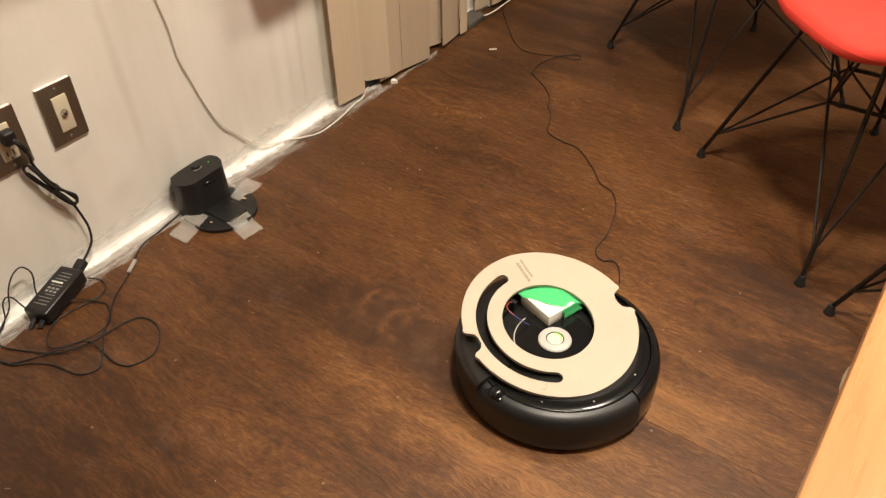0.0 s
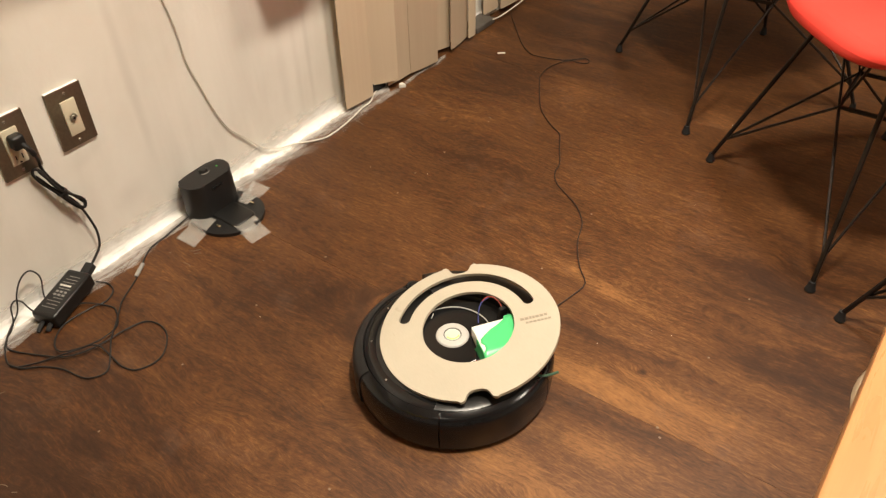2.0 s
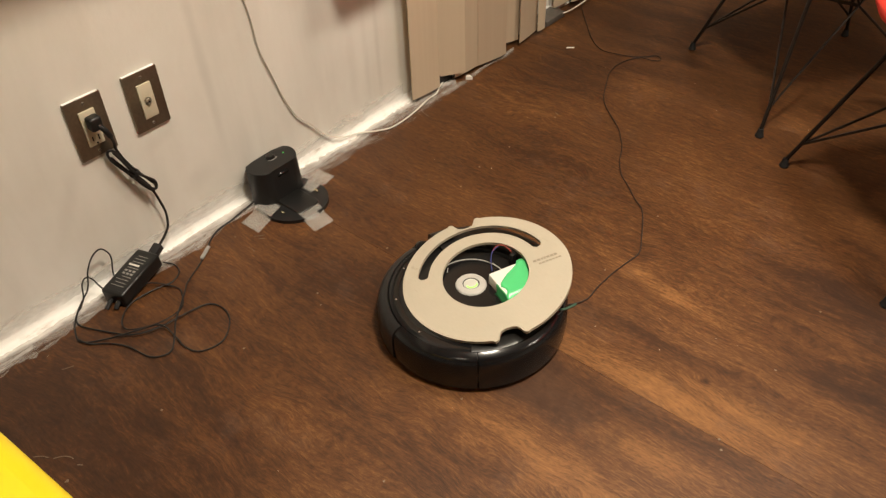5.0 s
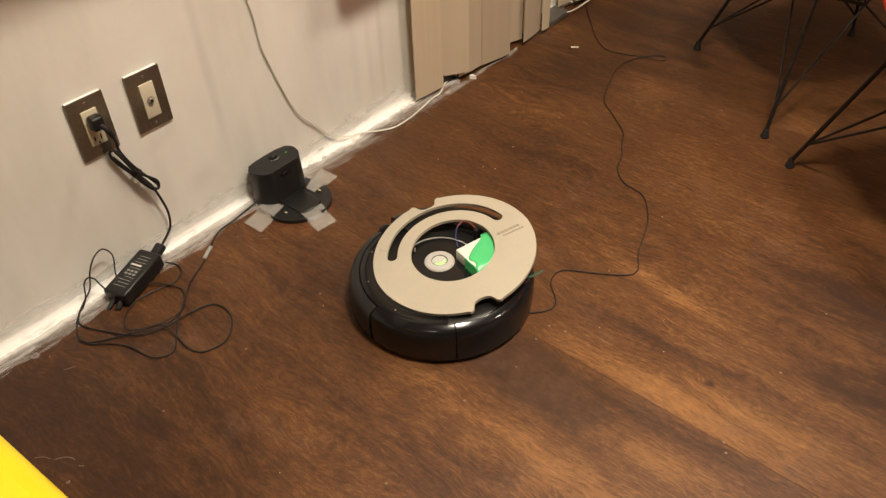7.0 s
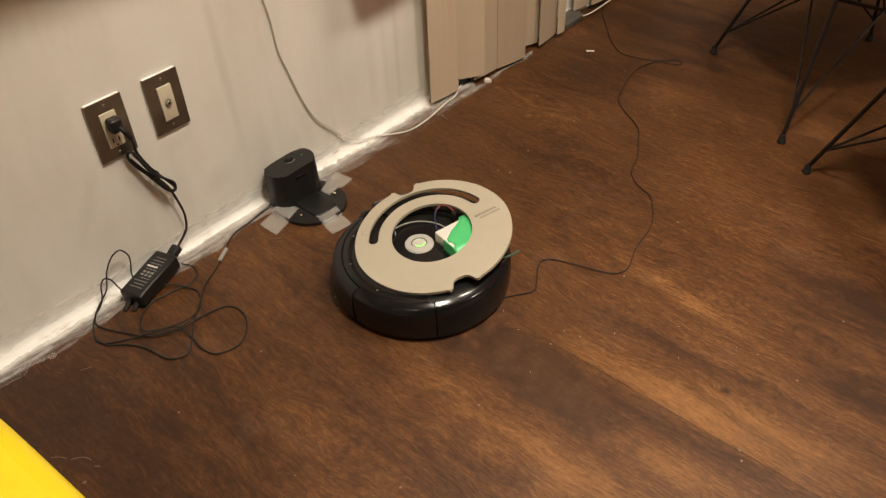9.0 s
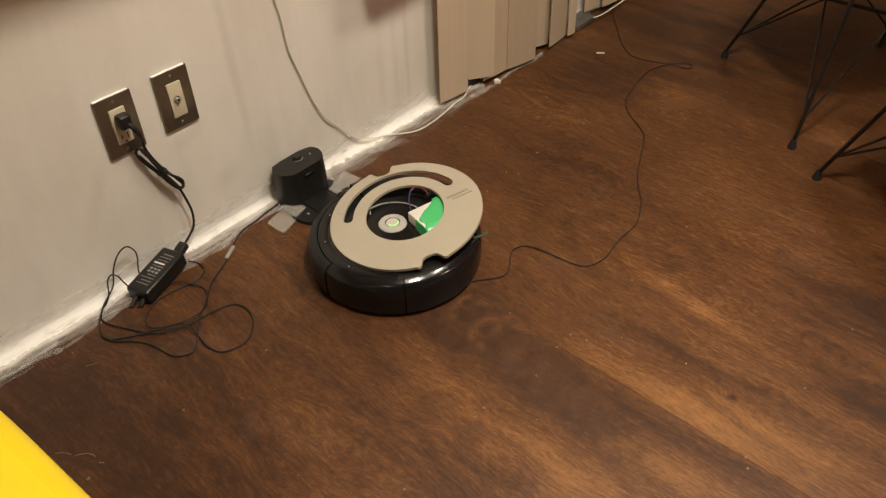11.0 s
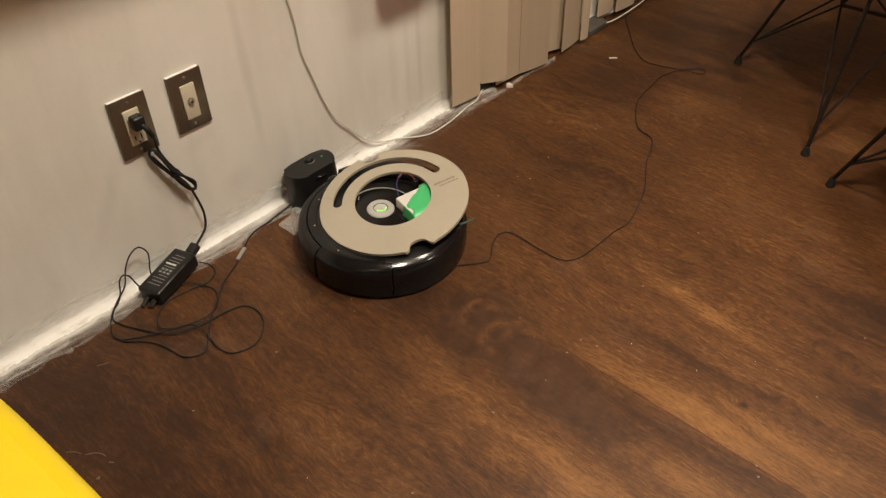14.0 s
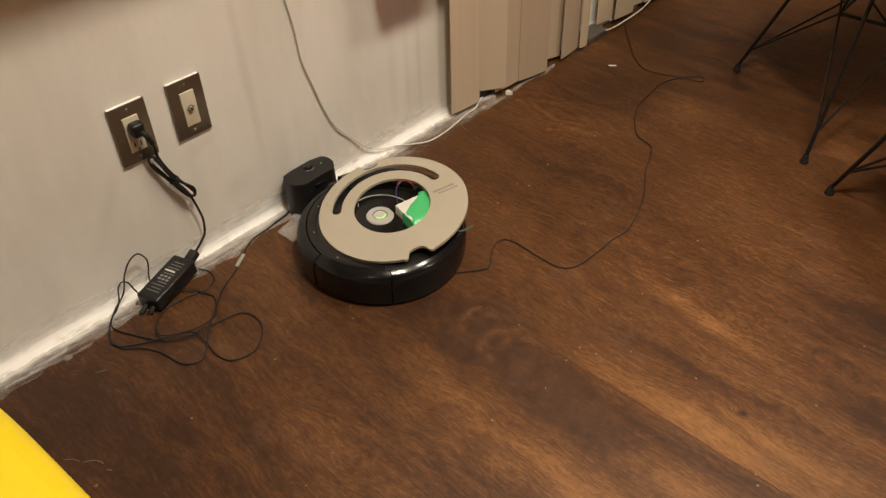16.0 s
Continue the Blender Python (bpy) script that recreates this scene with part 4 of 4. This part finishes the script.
    for i in range(8):
        for j in range(5):
            bm.faces.new((V[i][j], V[i + 1][j], V[i + 1][j + 1], V[i][j + 1]))
    bmesh.ops.transform(bm, matrix=wb, verts=bm.verts)
    gt2 = part("green_tape", bm, GREEN, r)
    gt2.modifiers.new("thick", "SOLIDIFY").thickness = 0.0004

    def wire(pts, rad, material, name, label=""):
        bm = tube(pts, rad, 6)
        bmesh.ops.transform(bm, matrix=TO, verts=bm.verts)
        part(name, bm, material, r, label)

    wire([(0.020, 0.024, 0.083), (0.022, 0.038, 0.097), (0.029, 0.049, 0.108), (0.040, 0.054, 0.111)], 0.0010, BLUEW, "jumper_wire", "thin blue jumper wire")
    wire([(0.029, 0.049, 0.108), (0.036, 0.054, 0.112), (0.047, 0.054, 0.113), (0.057, 0.045, 0.109), (0.062, 0.036, 0.103)], 0.0010, REDW, "jumper_wire", "thin red jumper wire")
    part("wire_connector", box(-0.006, 0.006, -0.004, 0.004, 0, 0.026, 0.001, 1, m=TO @ pose(0.062, 0.034, 0.0795, 0, 0, 30)), BLACK, r)
    wire([(0.080, -0.085, 0.0765), (0.108, -0.098, 0.079), (0.134, -0.095, 0.082)], 0.0022, GREENW, "green_wire", "short green wire under the board")
    wire([(0.060, -0.100, 0.0765), (0.092, -0.108, 0.078), (0.115, -0.090, 0.080), (0.122, -0.060, 0.082)], 0.0012, CORD, "loose_wire")
    return r


rb_vac = robot()
# seconds, board centre x, y, board angle; on the dock the nose rides up
ROBOT = [(0, 0.8801, 0.3793, 147.0), (0.5, 0.8658, 0.3386, 118.0), (1, 0.8361, 0.3057, 88.5), (1.5, 0.7972, 0.2943, 61.4), (2, 0.7602, 0.2981, 40.5), (2.5, 0.7401, 0.3106, 36.5), (3, 0.7196, 0.3210, 39.9), (3.5, 0.6985, 0.3305, 43.8), (4, 0.6752, 0.3397, 47.7), (6.5, 0.5598, 0.3604, 60.6), (7, 0.5366, 0.3634, 62.0), (7.5, 0.5129, 0.3652, 64.9), (8, 0.4914, 0.3657, 61.9), (8.5, 0.4681, 0.3671, 63.6), (9, 0.4451, 0.3678, 64.3), (11.5, 0.3312, 0.3734, 63.5), (12, 0.3119, 0.3764, 59.9), (12.5, 0.2875, 0.3792, 64.1), (13, 0.2754, 0.3786, 65.6), (13.5, 0.2759, 0.3786, 65.6), (14, 0.2760, 0.3792, 65.5), (16, 0.2760, 0.3793, 65.5)]


# ---- the robot's trailing cord, in links ----
trail = tagged(empty("trailing_cord"), "thin dark cord trailing across floor behind the robot", "cable")
part("cord_far", tube([(0.02, 1.78, Z), (0.030, 1.66, Z), (0.058, 1.563, Z), (0.145, 1.455, Z), (0.206, 1.387, Z), (0.257, 1.352, Z), (0.300, 1.354, Z), (0.354, 1.372, Z), (0.393, 1.409, Z), (0.412, 1.402, Z), (0.412, 1.388, Z), (0.395, 1.376, Z + 0.002), (0.367, 1.370, Z + 0.003), (0.346, 1.345, Z), (0.336, 1.300, Z), (0.343, 1.250, Z)], 0.0013, 8), CORD2, trail)
TRAIL = {
    0: [(0.343, 1.250), (0.385, 1.223), (0.426, 1.190), (0.448, 1.163), (0.467, 1.122), (0.489, 1.097), (0.509, 1.054), (0.520, 1.024), (0.547, 1.009), (0.581, 1.002), (0.622, 0.995), (0.686, 0.942), (0.724, 0.901), (0.763, 0.885), (0.797, 0.829), (0.816, 0.751), (0.816, 0.708), (0.825, 0.683), (0.844, 0.671), (0.862, 0.683), (0.881, 0.670), (0.900, 0.634)],
    1: [(0.343, 1.250), (0.390, 1.189), (0.412, 1.161), (0.462, 1.117), (0.524, 1.063), (0.546, 1.032), (0.560, 0.997), (0.587, 0.958), (0.610, 0.904), (0.630, 0.886), (0.700, 0.861), (0.749, 0.821), (0.791, 0.746), (0.839, 0.704), (0.869, 0.674), (0.876, 0.630), (0.882, 0.550), (0.873, 0.521)],
    2: [(0.343, 1.250), (0.424, 1.117), (0.489, 1.057), (0.526, 1.033), (0.553, 0.985), (0.588, 0.924), (0.596, 0.888), (0.620, 0.853), (0.665, 0.824), (0.696, 0.804), (0.734, 0.760), (0.757, 0.697), (0.793, 0.638), (0.821, 0.608), (0.829, 0.589), (0.822, 0.551), (0.813, 0.513), (0.801, 0.492)],
    3.5: [(0.343, 1.250), (0.416, 1.120), (0.475, 1.062), (0.515, 1.028), (0.545, 0.989), (0.578, 0.926), (0.599, 0.873), (0.641, 0.837), (0.683, 0.824), (0.724, 0.774), (0.737, 0.749), (0.764, 0.690), (0.792, 0.647), (0.817, 0.615), (0.821, 0.593), (0.797, 0.548), (0.769, 0.511), (0.752, 0.490)],
    7: [(0.343, 1.250), (0.392, 1.126), (0.451, 1.072), (0.509, 1.022), (0.531, 0.978), (0.556, 0.940), (0.576, 0.886), (0.615, 0.850), (0.669, 0.836), (0.714, 0.779), (0.732, 0.735), (0.756, 0.666), (0.777, 0.631), (0.776, 0.605), (0.726, 0.570), (0.670, 0.539), (0.661, 0.514), (0.673, 0.487), (0.706, 0.457), (0.707, 0.429), (0.679, 0.397)],
    9: [(0.343, 1.250), (0.373, 1.155), (0.406, 1.112), (0.484, 1.058), (0.517, 1.007), (0.551, 0.946), (0.569, 0.890), (0.605, 0.857), (0.650, 0.836), (0.688, 0.780), (0.702, 0.744), (0.712, 0.673), (0.731, 0.614), (0.721, 0.585), (0.692, 0.571), (0.605, 0.543), (0.589, 0.519), (0.609, 0.483), (0.629, 0.449), (0.616, 0.428), (0.594, 0.396)],
    12: [(0.343, 1.250), (0.360, 1.161), (0.404, 1.092), (0.453, 1.057), (0.494, 1.021), (0.528, 0.944), (0.577, 0.858), (0.609, 0.793), (0.633, 0.726), (0.627, 0.662), (0.635, 0.601), (0.614, 0.554), (0.581, 0.543), (0.497, 0.542), (0.471, 0.520), (0.475, 0.496), (0.503, 0.454), (0.501, 0.430), (0.480, 0.405), (0.459, 0.378)],
    13.0: [(0.343, 1.250), (0.358, 1.159), (0.423, 1.058), (0.475, 1.037), (0.500, 0.996), (0.523, 0.940), (0.568, 0.864), (0.592, 0.804), (0.611, 0.732), (0.605, 0.689), (0.604, 0.630), (0.598, 0.571), (0.575, 0.546), (0.520, 0.544), (0.451, 0.547), (0.432, 0.525), (0.446, 0.490), (0.471, 0.455), (0.463, 0.436), (0.431, 0.397)],
    16: [(0.343, 1.250), (0.358, 1.159), (0.423, 1.058), (0.475, 1.037), (0.500, 0.996), (0.523, 0.940), (0.568, 0.864), (0.592, 0.804), (0.611, 0.732), (0.605, 0.689), (0.604, 0.630), (0.598, 0.571), (0.575, 0.546), (0.520, 0.544), (0.451, 0.547), (0.432, 0.525), (0.446, 0.490), (0.471, 0.455), (0.463, 0.436), (0.431, 0.397)],
}
LINKS, LINK = 66, 0.0176


def even(line, n):
    """n + 1 points at even steps along a smooth line."""
    P = smooth_line([(*p, Z) for p in line], 8)
    d = [0.0]
    for a, b in zip(P, P[1:]):
        d.append(d[-1] + (b - a).length)
    out, k = [], 0
    for i in range(n + 1):
        s = d[-1] * i / n
        while k < len(d) - 2 and d[k + 1] < s:
            k += 1
        out.append(P[k].lerp(P[k + 1], (s - d[k]) / max(d[k + 1] - d[k], 1e-9)))
    return out


link_bm = tube([(-LINK / 2, 0, 0), (LINK / 2, 0, 0)], 0.0013, 6, per=1)
bmesh.ops.create_icosphere(link_bm, subdivisions=1, radius=0.0013, matrix=Matrix.Translation((LINK / 2, 0, 0)))
first = part("cord_link", link_bm, CORD2, trail)
links = [first]
for k in range(1, LINKS):
    ob = new("cord_link", first.data)
    ob.parent = trail
    links.append(ob)


# ---- chairs with wire legs ----
def shell(material, parent, square=0.0):
    st = [(0.203, 0.410, 0.165), (0.205, 0.423, 0.192), (0.192, 0.440, 0.212), (0.14, 0.446, 0.228), (0.08, 0.436, 0.236), (-0.03, 0.424, 0.236), (-0.12, 0.428, 0.230), (-0.175, 0.470, 0.225), (-0.205, 0.55, 0.222), (-0.228, 0.66, 0.216), (-0.248, 0.76, 0.195), (-0.256, 0.81, 0.14), (-0.258, 0.825, 0.07)]
    st = [(y, z, w + square * max(0.0, 0.236 - w)) if y > 0.1 else (y, z, w) for y, z, w in st]
    bm = bmesh.new()
    n = 12
    V = []
    for i, (y, z, w) in enumerate(st):
        row = []
        for k in range(n + 1):
            u = 2 * k / n - 1
            seat = max(0, min(1, (0.25 - y) / 0.1)) * (1 if z < 0.5 else 0.4)
            row.append(bm.verts.new((u * w, y + (0.045 * u ** 4 if i > 6 else 0) - (0.042 * (1 - square) * u ** 4 if i < 3 else 0), z + 0.040 * abs(u) ** 3 * seat)))
        V.append(row)
    for A, B in zip(V, V[1:]):
        for k in range(n):
            bm.faces.new((A[k], A[k + 1], B[k + 1], B[k]))
    s = part("shell", bm, material, parent)
    md = s.modifiers.new("round", "SUBSURF")
    md.levels = md.render_levels = 2
    md = s.modifiers.new("thick", "SOLIDIFY")
    md.thickness = 0.006
    return s


def chair(m, color, label, square=0.0):
    c = tagged(empty("wire_chair", m), label, "chair", group="shell chairs on wire legs")
    shell(color, c, square)
    F, T, M, H = 0.220, 0.106, 0.112, 0.256
    for sx in (-1, 1):
        for sy in (-1, 1):
            f = (sx * F, sy * F, 0.016)
            top = (sx * T, sy * T, 0.405)
            leg = part("leg", tube([f, top], 0.0048, 8, per=1), WIRE, c)
            part("foot_glide", lathe([(0, 0.0), (0.009, 0.0), (0.0105, 0.003), (0.008, 0.010), (0.0060, 0.022), (0, 0.022)], 16, m=Matrix.Translation((sx * F, sy * F, 0))), RUBBER, leg)
            k = 0.13
            g = Vector(f).lerp(Vector(top), k)
            for px, py, ux, uy in ((sx * M, 0, T, sy * 0.058), (0, sy * M, sx * 0.058, T)):
                up = (sx * ux if py == 0 else ux, sy * uy if px == 0 else uy, 0.405)
                part("brace", tube([g, (px, py, H), up], 0.0031, 6, per=1), WIRE, c)
    q = [(-T, -T, 0.405), (T, -T, 0.405), (T, T, 0.405), (-T, T, 0.405), (-T, -T, 0.405)]
    part("seat_frame", tube(q, 0.0055, 8, per=1), WIRE, c)
    q = [(M, 0, H), (0, M, H), (-M, 0, H), (0, -M, H), (M, 0, H)]
    part("lower_frame", tube(q, 0.0045, 6, per=1), WIRE, c)
    for sx in (-1, 1):
        for sy in (-1, 1):
            part("shock_mount", lathe([(0, 0.0), (0.018, 0.0), (0.018, 0.018), (0, 0.018)], 16, m=Matrix.Translation((sx * T * 0.92, sy * T * 0.92, 0.405))), RUBBER, c)
    return c


chair(pose(1.178, 1.134, 0, 0, 0, 136), RED, "red moulded shell chair on dark wire legs")
chair(pose(0.762, 1.519, 0, 0, 0, 137.3), RED, "red moulded shell chair with dark crossed wire legs")
chair(pose(1.562, 0.780, 0, 0, 0, 136), RED, "red moulded shell chair beside the others")
chair(pose(0.690, -0.599, 0, 0, 0, 3), YELLOW, "bright yellow moulded shell chair on wire legs", 0.6)

# ---- table and stools ----
table = tagged(empty("table", pose(0, 0, 0)), "orange-brown varnished wooden table with straight edge", "table")
part("tabletop", box(1.295, 2.15, -1.7, 0.30, 0.692, 0.72, 0.003, 2), TABLE, table)
for x in (1.50, 2.08):
    for y in (-1.6, -0.42):
        part("leg", box(x - 0.03, x + 0.03, y - 0.03, y + 0.03, 0, 0.69, 0.004), TABLE, table)


def stool(x, y):
    s = tagged(empty("stool", pose(x, y, 0)), "round cream stool tucked under the table", "stool", group="stools under the table")
    part("seat", lathe([(0, 0.425), (0.085, 0.425), (0.094, 0.432), (0.096, 0.440), (0.092, 0.449), (0.08, 0.453), (0, 0.453)], 48), STOOL, s)
    for a in (45, 135, 225, 315):
        c, q = math.cos(radians(a)), math.sin(radians(a))
        part("leg", tube([(c * 0.06, q * 0.06, 0.427), (c * 0.10, q * 0.10, 0.0)], 0.011, 10, per=1), STOOL, s)


stool(1.396, 0.176)
stool(1.390, -0.045)


# ---- small things on the floor ----
def chip(x, y, sx, sy, rz, h, label):
    bm = box(-sx, sx, -sy, sy, 0, h, min(h, sx, sy) * 0.3, 1, m=pose(x, y, 0.0004, 0, 0, rz))
    tagged(part("paper_scrap", bm, PAPER), label, "scrap")


chip(0.181, 1.313, 0.0028, 0.011, -52, 0.002, "small white paper scrap on the floor")
bm = prism([(0.060, 0.999), (0.074, 1.010), (0.060, 1.014), (0.055, 1.006)], 0.0005, 0.010, 0.001)
tagged(part("plaster_chip", bm, PAPER), "tiny white chip of plaster by the wall", "scrap")
rs = random.Random(21)
bm = bmesh.new()
for k in range(34):
    x, y = rs.uniform(0.05, 1.3), rs.uniform(-0.4, 1.6)
    s = rs.choice((0.0003, 0.0004, 0.0005, 0.0007))
    bmesh.ops.create_icosphere(bm, subdivisions=0, radius=s, matrix=Matrix.Translation((x, y, s * 0.6)) @ Matrix.Diagonal((1, rs.uniform(0.6, 2), 0.6, 1)))
tagged(part("crumbs", bm, PAPER), "scattered pale crumbs and dust specks on floor", "crumbs", kind="stuff")

def scratch(pts, r=0.0007):
    bm = tube([(x, y, 0.0004) for x, y in pts], r, 5, per=4)
    bmesh.ops.scale(bm, vec=(1, 1, 0.5), verts=bm.verts)
    tagged(part("scratch_mark", bm, SCUFF), "thin pale scratch on the dark floor", "scratch mark", group="floor scratches")


scratch([(0.116, 0.232), (0.123, 0.238), (0.130, 0.248)])
scratch([(0.130, 0.232), (0.136, 0.238), (0.140, 0.240)])
scratch([(0.262, -0.339), (0.272, -0.329), (0.283, -0.324)])
scratch([(0.290, -0.320), (0.298, -0.308), (0.309, -0.301), (0.316, -0.300)], 0.0009)
scratch([(0.330, -0.302), (0.337, -0.297)], 0.0010)
scratch([(0.343, -0.331), (0.347, -0.327)], 0.0014)
scratch([(0.132, -0.214), (0.141, -0.196)])
scratch([(0.074, 0.808), (0.086, 0.807), (0.099, 0.803)], 0.0009)
scratch([(0.338, 1.008), (0.348, 1.004)], 0.0010)
scratch([(0.134, 0.202), (0.146, 0.203), (0.154, 0.201)], 0.0006)
scratch([(0.085, 0.205), (0.088, 0.207)], 0.0012)
tagged(part("round_spot", lathe([(0, 0.0006), (0.0075, 0.0006), (0.0080, 0.0001)], 24, m=Matrix.Translation((0.062, -0.229, 0.0006))), TAPE), "round clear sticker spot on the floor", "sticker")

# ---- floor pieces: plywood panels and their screws ----
PW, PL = 0.91, 1.82
panel_bm = box(-PL / 2 + 0.0001, PL / 2 - 0.0001, -PW / 2 + 0.0001, PW / 2 - 0.0001, -0.016, 0.0, 0.0004, 1)
panel_first = part("plywood_panel", panel_bm, FLOOR, floor, smooth=False)
k = 0
for j in range(-4, 5):
    for i in range(0, 3):
        x, y = 0.91 + i * PL - 0.004, 0.365 + PW / 2 + j * PW
        if y - PW / 2 > Y1 or y + PW / 2 < Y0:
            continue
        ob = panel_first if k == 0 else new("plywood_panel", panel_first.data)
        ob.parent = floor
        ob.location = (x, y, 0)
        k += 1
SCREWS = [(0.344, 0.198), (0.346, 0.628), (0.332, 0.711), (0.344, 0.019), (0.344, -0.155), (0.344, -0.327), (0.350, 0.989), (0.338, 0.817), (0.359, 0.376), (0.729, 0.360), (0.729, 0.401), (0.759, 0.407), (0.717, 0.175), (0.736, 0.591), (1.081, 0.366), (1.092, 0.350), (1.092, 0.554), (1.099, 0.735), (0.724, -0.02), (1.085, 0.16), (0.735, 0.80)]
sm = None
for x, y in SCREWS:
    if sm is None:
        ob = part("floor_screw", lathe([(0, 0.0001), (0.0009, 0.0001), (0.0012, 0.0005), (0.0019, 0.0005), (0.0022, 0.0)], 12), DARKSCREW, floor)
        sm = ob
    else:
        ob = new("floor_screw", sm.data)
        ob.parent = floor
    ob.location = (x, y, 0.0001)


# ---- what moves ----
def motions():
    c, s = 0.025, 0.008
    rows = []
    for t, x, y, a in ROBOT:
        ca, sa = math.cos(radians(a)), math.sin(radians(a))
        up = min(1.0, max(0.0, (t - 11.5) / 1.5))
        rows.append((t, pose(x - c * ca + s * sa, y - c * sa - s * ca, 0.002 * up, 0, -2.5 * up, a + SPIN)))
    walk(rb_vac, rows)
    times = sorted(TRAIL)
    lines = {t: even(TRAIL[t], LINKS) for t in times}
    keys = [0.5 * i for i in range(0, 33)]
    for k, ob in enumerate(links):
        rows = []
        for t in keys:
            a = max(q for q in times if q <= t)
            b = min(q for q in times if q >= t)
            f = 0 if a == b else (t - a) / (b - a)
            p = lines[a][k].lerp(lines[b][k], f)
            q = lines[a][k + 1].lerp(lines[b][k + 1], f)
            m = (p + q) / 2
            rows.append((t, pose(m.x, m.y, m.z, 0, 0, math.degrees(math.atan2(q.y - p.y, q.x - p.x)))))
        walk(ob, rows)


motions()
